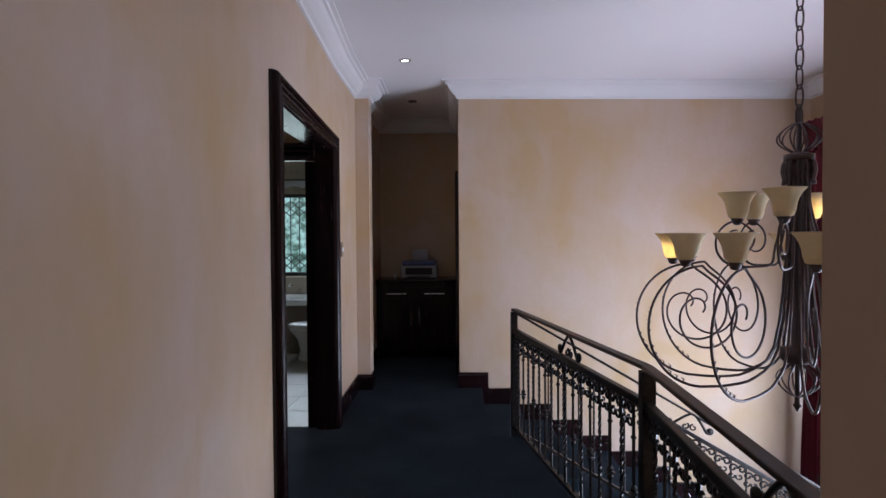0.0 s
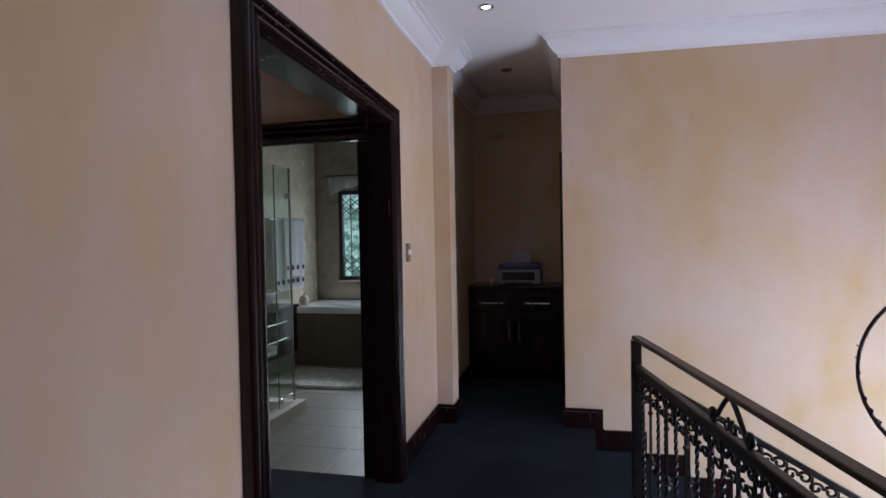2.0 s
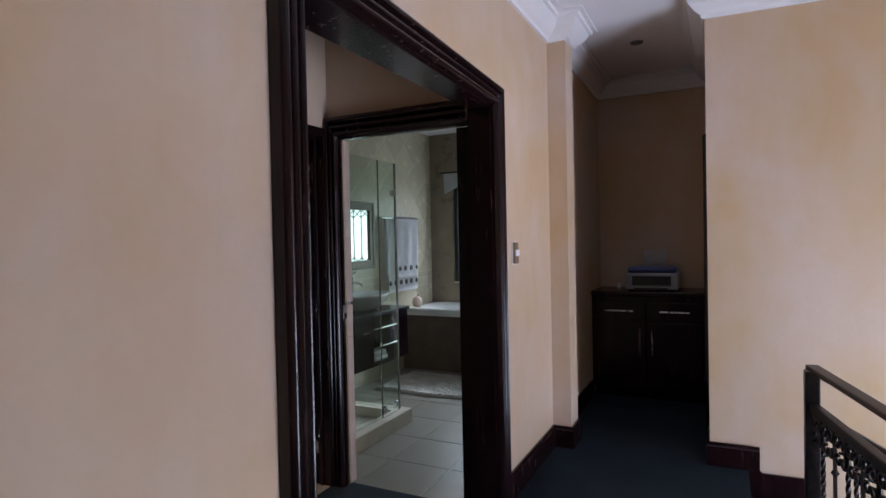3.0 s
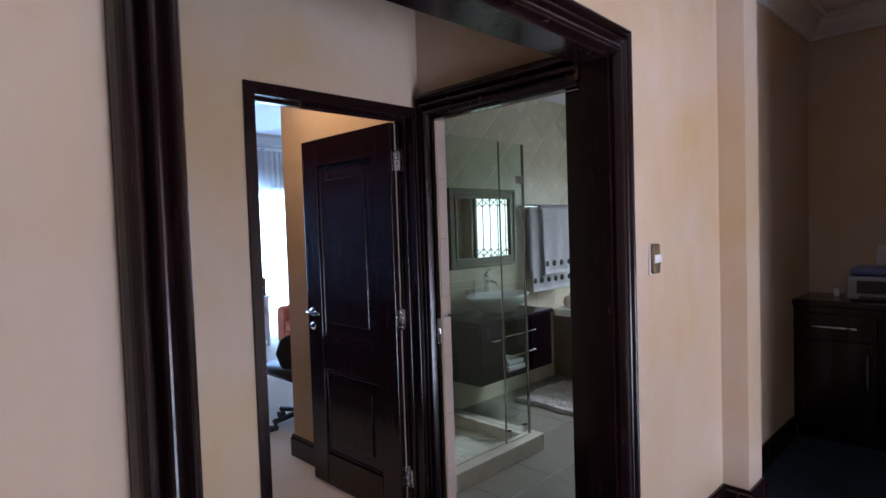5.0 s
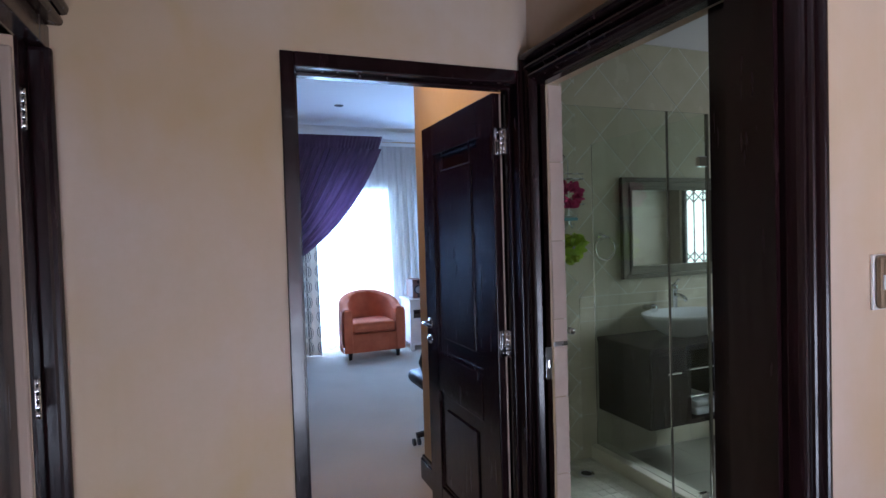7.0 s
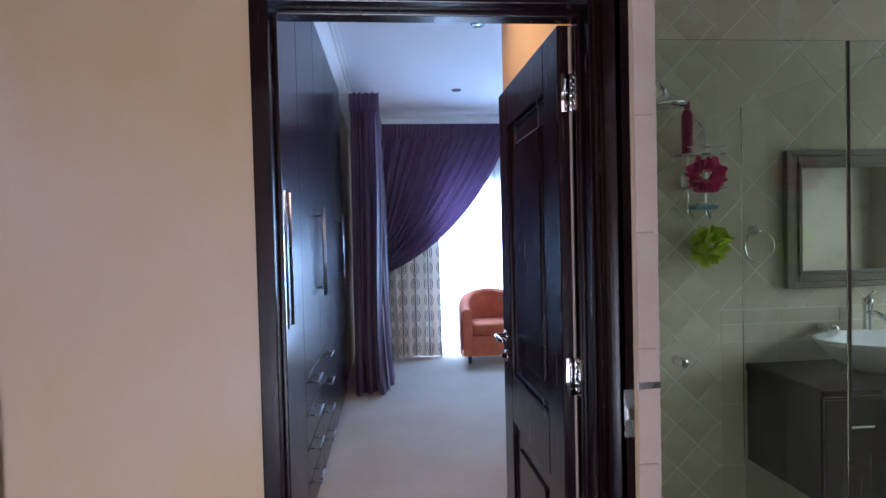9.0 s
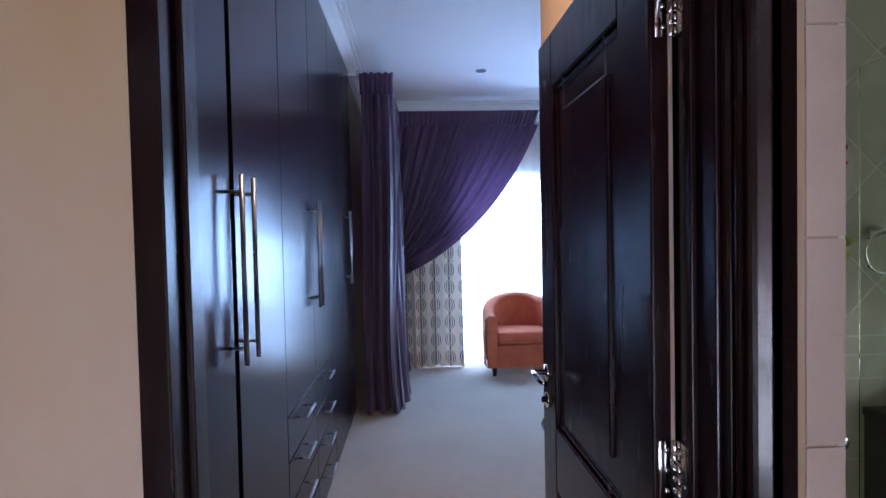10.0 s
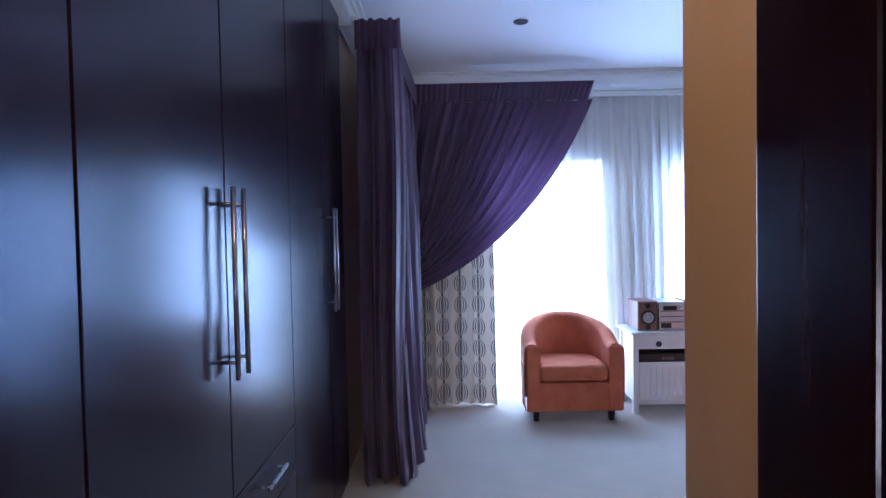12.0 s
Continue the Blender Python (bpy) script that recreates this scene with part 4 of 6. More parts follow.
def wardrobe_unit(x_right, x_left, splits, drawers, label):
    """x_right is nearer the door; splits: door edges; drawers: below which height they stand, or 0."""
    u = thing("wardrobe", ((x_right + x_left) / 2, 2.8, 0), label, "wardrobe", "built-in wardrobe units along the wall")
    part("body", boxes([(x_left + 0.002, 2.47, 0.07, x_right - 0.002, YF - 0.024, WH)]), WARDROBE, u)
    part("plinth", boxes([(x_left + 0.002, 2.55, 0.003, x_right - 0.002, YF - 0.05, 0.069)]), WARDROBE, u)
    for i in range(len(splits) - 1):
        a, b = splits[i], splits[i + 1]
        z0 = drawers + 0.003 if drawers else 0.075
        slack = 0.014 if abs(b + 2.49) < 0.01 or abs(a + 2.49) < 0.01 else 0.0
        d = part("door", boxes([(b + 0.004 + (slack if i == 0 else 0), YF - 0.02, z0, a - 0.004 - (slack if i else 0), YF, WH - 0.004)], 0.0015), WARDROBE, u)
        hx = b + 0.036 if i == 0 else a - (0.075 if slack else 0.040)
        bar_handle(d, (hx, YF + 0.037, 1.12), (hx, YF + 0.037, 1.635), (0, -0.037, 0))
        for k in range(4 if drawers else 0):
            h = (drawers - 0.075) / 4
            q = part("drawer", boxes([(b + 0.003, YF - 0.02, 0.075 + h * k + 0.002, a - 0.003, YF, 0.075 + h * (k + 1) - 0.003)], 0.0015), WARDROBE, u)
            xm = (a + b) / 2
            bar_handle(q, (xm - 0.10, YF + 0.03, 0.075 + h * (k + 0.62)), (xm + 0.10, YF + 0.03, 0.075 + h * (k + 0.62)), (0, -0.03, 0), 0.006)


wardrobe_unit(-1.90, -3.06, (-1.91, -2.49, -3.06), 0, "tall dark brown wardrobe with long steel handles")
wardrobe_unit(-3.06, -4.29, (-3.06, -3.67, -4.29), 0.775, "tall dark brown wardrobe with drawers below its doors")
wardrobe_unit(-4.29, -5.40, (-4.29, -4.97, -5.40), 0, "tall dark brown wardrobe beside the purple curtain")

# ---- bedroom: windows ----
def window(name, y0, y1, z0, z1, x):
    w = tagged(new(name), "tall aluminium bedroom window with clear glass", "window", kind="structure")
    w.location = (x, (y0 + y1) / 2, z0)
    f = 0.05
    part("window_frame", boxes([(x - 0.03, y0, z0, x + 0.03, y0 + f, z1), (x - 0.03, y1 - f, z0, x + 0.03, y1, z1), (x - 0.03, y0 + f, z1 - f, x + 0.03, y1 - f, z1), (x - 0.03, y0 + f, z0, x + 0.03, y1 - f, z0 + f), (x - 0.025, (y0 + y1) / 2 - 0.025, z0 + f, x + 0.025, (y0 + y1) / 2 + 0.025, z1 - f)]), ALU, w)
    for a, b in ((y0 + f, (y0 + y1) / 2 - 0.025), ((y0 + y1) / 2 + 0.025, y1 - f)):
        p = part("pane", boxes([(x - 0.003, a, z0 + f, x + 0.003, b, z1 - f)]), PANE, w)
        p.visible_shadow = False


window("window_1", 3.75, 5.10, 0.0, 2.10, FAR - 0.08)
window("window_2", 5.68, 7.0, 0.0, 2.10, FAR - 0.08)
setting("backdrop_garden", boxes([(FAR - 6.0, -4, -3, FAR - 5.9, 14, 8)]), glow("overcast_glare", (0.55, 0.78, 1.0), 12.0), "blown-out white daylight outside the window", "backdrop")


# ---- bedroom: curtains ----
def folds(s, period, depth, seed=0.0):
    return depth * (math.sin(2 * math.pi * s / period + seed) + 0.35 * math.sin(4.7 * math.pi * s / period + 1.3 + seed * 2))


def hanging(name, p0, p1, out, z0, z1, period, depth, material, label, category, head=0.0, flare=0.0, uvs=False, group=""):
    """A curtain that hangs in folds between two plan points, with a pleated head."""
    a, b, o = Vector((*p0, 0)), Vector((*p1, 0)), Vector((*out, 0))
    L = (b - a).length
    t = thing(name, (a.x, a.y, z1), label, category, group)

    def f(u, v):
        s = u * L
        zz = z1 + (z0 - z1) * v
        k = 0.45 + 0.55 * min(1, v * 3) + 0.15 * math.sin(3 * v + u * 9)
        off = folds(s + 0.03 * math.sin(2.5 * v + 5 * u), period, depth * k, u * 4)
        return a + (b - a) * u + o * (off + flare * v ** 3 * (1 + 0.4 * math.sin(7 * u))) + Vector((0, 0, zz - (0.006 * math.sin(s * 40) if v == 1 else 0)))

    bm = bmesh.new()
    sheet(bm, f, max(int(L / period * 10), 20), 24, uv=(lambda u, v: (u * L * 1.5, (z1 - z0) * (1 - v))) if uvs else None)
    part("cloth", bm, material, t, smooth=True)
    if head:
        bm = bmesh.new()
        sheet(bm, lambda u, v: a + (b - a) * u + o * (depth * 0.55 + 0.012 + 0.010 * abs(math.sin(math.pi * u * L / 0.045))) + Vector((0, 0, z1 + 0.012 - head * v - 0.006 * math.sin(u * L * 60) * (1 - v))), int(L / 0.0075), 5)
        part("pleated_heading", bm, material, t, smooth=True)
    return t


# patterned drapery: columns of ringed lanterns printed on beige cloth
def lantern_print():
    m = surface("lantern_print_cloth", (0.54, 0.46, 0.38), (0.63, 0.55, 0.46), 0.3, 0.8, 0.3, 0.004)
    n, l = m.node_tree.nodes, m.node_tree.links
    b = n["Principled BSDF"]
    base = b.inputs["Base Color"].links[0].from_socket
    uv = n.new("ShaderNodeUVMap")
    uv.uv_map = "cloth"
    sep = n.new("ShaderNodeSeparateXYZ")
    l.new(uv.outputs[0], sep.inputs[0])

    def op(kind, a, c=0.0, d=None):
        q = n.new("ShaderNodeMath")
        q.operation = kind
        for i, v in enumerate((a, c) if d is None else (a, c, d)):
            if isinstance(v, (int, float)):
                q.inputs[i].default_value = v
            else:
                l.new(v, q.inputs[i])
        return q.outputs[0]

    def cell(v, period):
        return op("MULTIPLY", op("SUBTRACT", op("FRACT", op("DIVIDE", v, period)), 0.5), period)

    px, py = cell(sep.outputs[0], 0.235), cell(sep.outputs[1], 0.19)
    ey = op("DIVIDE", py, 0.078)
    half = op("SQRT", op("MAXIMUM", op("SUBTRACT", 1.0, op("MULTIPLY", ey, ey)), 0.0))
    ex = op("DIVIDE", op("ABSOLUTE", px), op("MAXIMUM", op("MULTIPLY", half, 0.088), 0.002))
    inside = op("LESS_THAN", ex, 1.0)
    rings = op("GREATER_THAN", op("SINE", op("MULTIPLY", ex, 17.0)), 0.15)
    beads = op("LESS_THAN", op("ADD", op("MULTIPLY", px, px), op("MULTIPLY", op("SUBTRACT", op("ABSOLUTE", py), 0.090), op("SUBTRACT", op("ABSOLUTE", py), 0.090))), 0.00022)
    mask = op("MINIMUM", op("ADD", op("MULTIPLY", inside, rings), beads), 0.85)
    mix = n.new("ShaderNodeMix")
    mix.data_type = "RGBA"
    l.new(mask, mix.inputs["Factor"])
    l.new(base, mix.inputs["A"])
    mix.inputs["B"].default_value = (0.035, 0.028, 0.035, 1)
    l.new(mix.outputs["Result"], b.inputs["Base Color"])
    tl, ms = n.new("ShaderNodeBsdfTranslucent"), n.new("ShaderNodeMixShader")
    l.new(mix.outputs["Result"], tl.inputs[0])
    ms.inputs[0].default_value = 0.07
    l.new(b.outputs[0], ms.inputs[1])
    l.new(tl.outputs[0], ms.inputs[2])
    l.new(ms.outputs[0], n["Material Output"].inputs[0])
    return m


hanging("sheer_curtain", (FAR + 0.12, 3.35), (FAR + 0.12, 7.4), (1, 0), 0.015, 2.665, 0.085, 0.022, SHEER, "long white sheer voile curtain across the window", "curtain")
hanging("patterned_curtain", (FAR + 0.20, 3.25), (FAR + 0.20, 4.10), (1, 0), 0.015, 2.66, 0.16, 0.035, lantern_print(), "beige drape printed with columns of dark ringed lanterns", "curtain", flare=0.06, uvs=True)
rail = thing("curtain_rail", (FAR + 0.1, 4.5, 2.62), "white double curtain rail above the window", "curtain rail")
part("rail", boxes([(FAR + 0.10, 3.25, 2.665, FAR + 0.14, 7.5, 2.71)], 0.005), WHITE_PAINT, rail)
part("front_rail", boxes([(FAR + 0.25, 3.35, 2.70, FAR + 0.28, 5.1, 2.73)], 0.005), WHITE_PAINT, rail)
for y in (3.5, 4.95, 6.0, 7.2):
    part("bracket", boxes([(FAR + 0.001, y - 0.01, 2.664, FAR + 0.28, y + 0.01, 2.69)], 0.002), WHITE_PAINT, rail)

swag = thing("purple_curtain", (FAR + 0.28, 4.1, 2.7), "deep purple satin curtain swept aside below its pleated heading", "curtain", "purple satin curtains")
PXX = FAR + 0.31


def swag_f(u, v):
    top = (3.42 + 1.52 * u, 2.60)
    tie = (3.38 + 0.07 * u, 1.42 - 0.41 * u)
    ctl = (top[0] * 0.52 + tie[0] * 0.48 - 0.02 * u + 0.23 * u * u, tie[1] + 0.42 * u * u + 0.65 * (1 - u))
    y = (1 - v) ** 2 * top[0] + 2 * v * (1 - v) * ctl[0] + v * v * tie[0]
    z = (1 - v) ** 2 * top[1] + 2 * v * (1 - v) * ctl[1] + v * v * tie[1]
    fold = folds(u * 1.5 + 0.02 * math.sin(4 * v), 0.125 + 0.01 * math.sin(7 * u), 0.020 * (0.5 + 0.7 * math.sin(math.pi * min(v + 0.15, 1)))) + 0.006 * math.sin(95 * u + 3 * v)
    belly = 0.05 * math.sin(math.pi * v) * u
    return Vector((PXX + fold + belly, y, z))


bm = bmesh.new()
sheet(bm, swag_f, 180, 36)
part("cloth", bm, PURPLE, swag, smooth=True)
bm = bmesh.new()
sheet(bm, lambda u, v: Vector((PXX + 0.010 + 0.012 * abs(math.sin(math.pi * u * 34)), 3.42 + 1.535 * u - 0.055 * u * v, 2.755 - 0.16 * v)), 272, 4)
part("pleated_heading", bm, PURPLE, swag, smooth=True)
bm = bmesh.new()
sheet(bm, lambda u, v: Vector((PXX - 0.05 + 0.09 * math.cos(math.pi * (v - 0.5)) * 1.0, 3.32 + 0.14 * u, 1.38 - 0.40 * u + 0.06 * math.sin(math.pi * (v - 0.5)))), 6, 8)
part("tieback", bm, PURPLE, swag, smooth=True)

hanging("purple_curtain", (-5.52, 3.36), (-6.86, 3.41), (0, 1), 0.012, 2.70, 0.21, 0.055, PURPLE, "deep purple satin curtain hanging to the floor", "curtain", head=0.16, flare=0.07, group="purple satin curtains")
bm = bmesh.new()
side_return = thing("purple_curtain", (-5.12, 3.24, 2.7), "gathered purple curtain edge beside the wardrobe", "curtain", "purple satin curtains")
sheet(bm, lambda u, v: Vector((-5.47 + (0.03 + 0.03 * v) * math.sin(u * 17 + 0.8 * math.sin(3.2 * v)) + 0.012 * math.sin(u * 41 + 2 * v) - 0.03 * v + 0.05 * max(0.0, v - 0.93) * 8 * math.sin(u * 9), 3.19 - 0.02 * v + (0.255 + 0.06 * v ** 4 + 0.025 * math.sin(5 * v)) * u, 2.705 - 2.69 * v)), 90, 40)
part("cloth", bm, PURPLE, side_return, smooth=True)
bm = bmesh.new()
sheet(bm, lambda u, v: Vector((-5.42 + 0.014 * abs(math.sin(math.pi * u * 7)), 3.185 + 0.265 * u, 2.735 - 0.17 * v - 0.006 * math.sin(u * 30) * (1 - v))), 70, 5)
part("pleated_heading", bm, PURPLE, side_return, smooth=True)
track = thing("curtain_rail", (-6.0, 3.2, 2.72), "short white rail carrying the side curtain", "curtain rail")
part("rail", boxes([(-6.95, 3.16, 2.735, -5.44, 3.20, 2.765)], 0.004), WHITE_PAINT, track)
part("bracket", boxes([(-5.55, 3.051, 2.74, -5.52, 3.16, 2.76)]), WHITE_PAINT, track)


# ---- bedroom: armchairs ----
def armchair(where, yaw, label):
    """A tub chair; local x forward, y across."""
    t = thing("armchair", (0, 0, 0), label, "armchair", "orange tub armchairs")
    hw, dep, th = 0.378, 0.60, 0.116

    def plan(u, inset):
        # from the front of one arm round the back to the other
        w, r = hw - inset, hw - inset
        straight = dep - hw
        total = 2 * straight + math.pi * r
        s = u * total
        if s < straight:
            return Vector((dep - s, w, 0)), Vector((0, -1, 0))
        s -= straight
        if s < math.pi * r:
            a = math.pi / 2 + s / r
            return Vector((hw + r * math.cos(a), r * math.sin(a), 0)), Vector((-math.cos(a), -math.sin(a), 0))
        s -= math.pi * r
        return Vector((hw + s, -w, 0)), Vector((0, 1, 0))

    def top(u):
        k = math.sin(math.pi * u)
        return 0.615 + 0.185 * max(0.0, (k - 0.25) / 0.75) ** 0.9

    def shell(u, v):
        p, inward = plan(u, 0.0)
        h = top(u)
        q = v * 4
        r = 0.05
        if q < 1:
            w, z = 0.0, 0.09 + (h - r - 0.09) * q
        elif q < 3:
            a = math.pi * (q - 1) / 2
            w, z = th / 2 - th / 2 * math.cos(a), h - r + r * math.sin(a)
        else:
            w, z = th, h - r + (0.25 - h + r) * (q - 3)
        w -= 0.012 * math.sin(math.pi * min(max((z - 0.09) / h, 0), 1))
        return p + inward * w + Vector((0, 0, z))

    bm = bmesh.new()
    sheet(bm, shell, 40, 32)
    bmesh.ops.holes_fill(bm, edges=[e for e in bm.edges if e.is_boundary], sides=0)
    part("tub_back", bm, ORANGE, t, smooth=True)
    for s in (-1, 1):
        bm = box(bmesh.new(), dep - 0.01, s * (hw - th / 2) - th / 2 + 0.004, 0.09, dep + 0.012, s * (hw - th / 2) + th / 2 - 0.004, 0.60, 0.012)
        part("arm_front", bm, ORANGE, t)
    part("front_panel", boxes([(0.10, -hw + th - 0.03, 0.09, dep + 0.004, hw - th + 0.03, 0.316)], 0.010), ORANGE, t)
    bm = box(bmesh.new(), 0.12, -hw + th - 0.004, 0.318, dep + 0.012, hw - th + 0.004, 0.45, 0.035)
    cushion = part("seat_cushion", bm, ORANGE, t, smooth=True)
    pts = [(dep + 0.012, -hw + th + 0.03, 0.345), (dep + 0.016, 0, 0.342), (dep + 0.012, hw - th - 0.03, 0.345)]
    part("piping", tube(bmesh.new(), pts, 0.005, 6), ORANGE, cushion)
    for x, y in ((dep - 0.05, 0.295), (dep - 0.05, -0.295), (0.12, 0.2), (0.12, -0.2)):
        bm = bmesh.new()
        tube(bm, [(x, y, 0.002), (x, y, 0.09)], 0.03, 4, lambda k: 0.8 + 0.3 * k)
        part("leg", bm, BLACK_PLASTIC, t, "tapered black leg")
    t.matrix_basis = pose(*where, 0, 0, yaw)
    return t


armchair((-7.10, 4.665, 0.003), 0, "orange velour tub armchair with black tapered legs")
armchair((-5.72, 6.20, 0.003), -75, "orange velour tub armchair standing by the wall end")

# ---- bedroom: white cabinet and stereo ----
wc = thing("white_cabinet", (-6.8, 5.45, 0), "white painted cottage cabinet with grooved door and open niche", "cabinet")
X0C, X1C, Y0C, Y1C, ZT = -7.0, -6.63, 5.15, 5.78, 0.645
for x, y in ((X1C - 0.045, Y0C), (X0C, Y0C), (X1C - 0.045, Y1C - 0.045), (X0C, Y1C - 0.045)):
    part("corner_post", boxes([(x, y, 0.003, x + 0.045, y + 0.045, ZT)], 0.004), WHITE_PAINT, wc)
part("top", boxes([(X0C - 0.02, Y0C - 0.025, ZT, X1C + 0.025, Y1C + 0.025, ZT + 0.025)], 0.008), WHITE_PAINT, wc)
part("shelf", boxes([(X0C + 0.01, Y0C + 0.02, 0.38, X1C - 0.03, Y1C - 0.02, 0.40)]), WHITE_PAINT, wc)
part("back", boxes([(X0C + 0.005, Y0C + 0.046, 0.08, X0C + 0.015, Y1C - 0.046, ZT - 0.005)]), WHITE_PAINT, wc)
for y in (Y0C + 0.014, Y1C - 0.024):
    for i in range(5):
        a = X0C + 0.046 + i * (X1C - X0C - 0.092) / 5
        part("side_board", boxes([(a + 0.002, y, 0.09, a + (X1C - X0C - 0.092) / 5 - 0.002, y + 0.012, ZT - 0.003)], 0.002), WHITE_PAINT, wc)
part("apron", boxes([(X1C - 0.03, Y0C + 0.0455, 0.07, X1C - 0.008, Y1C - 0.0455, 0.10)], 0.003), WHITE_PAINT, wc)
part("drawer_rail", boxes([(X1C - 0.03, Y0C + 0.0455, 0.525, X1C - 0.006, Y1C - 0.0455, ZT - 0.003)], 0.003), WHITE_PAINT, wc)
bm = lathe(bmesh.new(), [(0.003, 0.012), (0.02, 0.010), (0.024, 0.002), (0.024, 0.0)], (X1C - 0.006, 5.36, 0.565), 16, "x")
part("knob", bm, BLACK_PLASTIC, wc, "small black oval knob", True)
d = part("door", boxes([(X1C - 0.026, Y0C + 0.05, 0.105, X1C - 0.008, Y1C - 0.05, 0.14), (X1C - 0.026, Y0C + 0.05, 0.375, X1C - 0.008, Y1C - 0.05, 0.415), (X1C - 0.026, Y0C + 0.05, 0.14, X1C - 0.008, Y0C + 0.09, 0.375), (X1C - 0.026, Y1C - 0.09, 0.14, X1C - 0.008, Y1C - 0.05, 0.375)], 0.002), WHITE_PAINT, wc)
for i in range(9):
    w = (Y1C - Y0C - 0.18) / 9
    part("slat", boxes([(X1C - 0.024, Y0C + 0.09 + w * i + 0.003, 0.141, X1C - 0.014, Y0C + 0.09 + w * (i + 1) - 0.003, 0.374)], 0.002), WHITE_PAINT, d)

# Invented black box, display and back panel: they stand in for the niche's shade.
pl = thing("niche_shade_box", (-6.8, 5.46, 0.4), "black box added for the shade in the cabinet's open niche", "media player")
part("case", boxes([(-6.95, Y0C + 0.06, 0.401, -6.68, Y1C - 0.06, 0.475)], 0.004), BLACK_PLASTIC, pl)
part("display", boxes([(-6.68, 5.40, 0.425, -6.677, 5.50, 0.45)]), DIM_LENS, pl)
part("niche_shade_panel", boxes([(-6.978, Y0C + 0.05, 0.401, -6.965, Y1C - 0.05, 0.524)]), BLACK_PLASTIC, pl)


def loudspeaker(y0):
    s = thing("loudspeaker", (-6.78, y0 + 0.08, 0.636), "reddish wood bookshelf loudspeaker on the white cabinet", "loudspeaker", "stereo loudspeakers")
    part("cabinet_box", boxes([(-6.92, y0, 0.6365, -6.66, y0 + 0.16, 0.875)], 0.004), SPEAKER_WOOD, s)
    part("front_panel", boxes([(-6.66, y0 + 0.006, 0.642, -6.652, y0 + 0.154, 0.870)], 0.003), SPEAKER_WOOD, s)
    w = part("woofer", lathe(bmesh.new(), [(0.003, -0.004), (0.03, 0.0), (0.052, 0.010), (0.060, 0.010), (0.062, 0.0)], (-6.652, y0 + 0.08, 0.745), 24, "x"), BLACK_PLASTIC, s, smooth=True)
    part("cone_ring", lathe(bmesh.new(), [(0.028, 0.004), (0.034, 0.009), (0.040, 0.009), (0.044, 0.008)], (-6.652, y0 + 0.08, 0.745), 24, "x"), STEREO_SILVER, w, "silver cone ring", True)
    part("dust_cap", lathe(bmesh.new(), [(0.018, 0.003), (0.014, 0.010), (0.002, 0.014)], (-6.652, y0 + 0.08, 0.745), 16, "x"), STEREO_SILVER, w, smooth=True)
    part("tweeter", lathe(bmesh.new(), [(0.002, 0.008), (0.012, 0.006), (0.022, 0.003), (0.022, 0.0)], (-6.652, y0 + 0.08, 0.842), 18, "x"), BLACK_PLASTIC, s, smooth=True)
    part("port", lathe(bmesh.new(), [(0.002, 0.001), (0.018, 0.001), (0.022, 0.004), (0.022, 0.0)], (-6.652, y0 + 0.08, 0.664), 16, "x"), BLACK_PLASTIC, s, smooth=True)


loudspeaker(5.20)
loudspeaker(5.60)
st = thing("stereo", (-6.78, 5.48, 0.636), "silver compact stereo stack between the loudspeakers", "stereo")
part("body", boxes([(-6.94, 5.375, 0.6365, -6.67, 5.585, 0.868)], 0.004), STEREO_SILVER, st)
part("display", boxes([(-6.67, 5.41, 0.80, -6.665, 5.52, 0.835)], 0.001), BLACK_PLASTIC, st, "dark display")
for z in (0.70, 0.745, 0.79):
    part("slot", boxes([(-6.67, 5.385, z, -6.6665, 5.575, z + 0.006)]), BLACK_PLASTIC, st)
part("tape_door", boxes([(-6.67, 5.39, 0.655, -6.664, 5.475, 0.695)], 0.001), BLACK_PLASTIC, st)
part("volume_knob", lathe(bmesh.new(), [(0.003, 0.016), (0.016, 0.015), (0.018, 0.0)], (-6.67, 5.55, 0.82), 16, "x"), STEREO_SILVER, st, smooth=True)

for ob, dz in [(wc, 0.0), (pl, 0.0), (st, 0.035)] + [(q, 0.035) for q in bpy.data.objects if q.name.startswith("loudspeaker")]:
    ob.location += Vector((-0.07, 0.035, dz))

# ---- bedroom: desk chair ----
oc = thing("desk_chair", (-3.61, 4.53, 0), "black leather desk chair on a five-castor base", "desk chair")
bm = box(bmesh.new(), -3.88, 4.27, 0.40, -3.38, 4.79, 0.49, 0.04)
part("seat", bm, LEATHER, oc, smooth=True)
bm = bmesh.new()


def back_shell(u, v):
    a = 2 * math.pi * v
    w = 0.27 * min(1.0, (1 - (2 * u - 1) ** 6) ** 0.5 + 0.02)
    return Vector((-3.40 + 0.045 * math.cos(a) * (w / 0.27) - 0.17 * (2 * u - 1) ** 2, 4.54 + 0.275 * (2 * u - 1), 0.60 + 0.15 * math.sin(a) * (w / 0.27)))


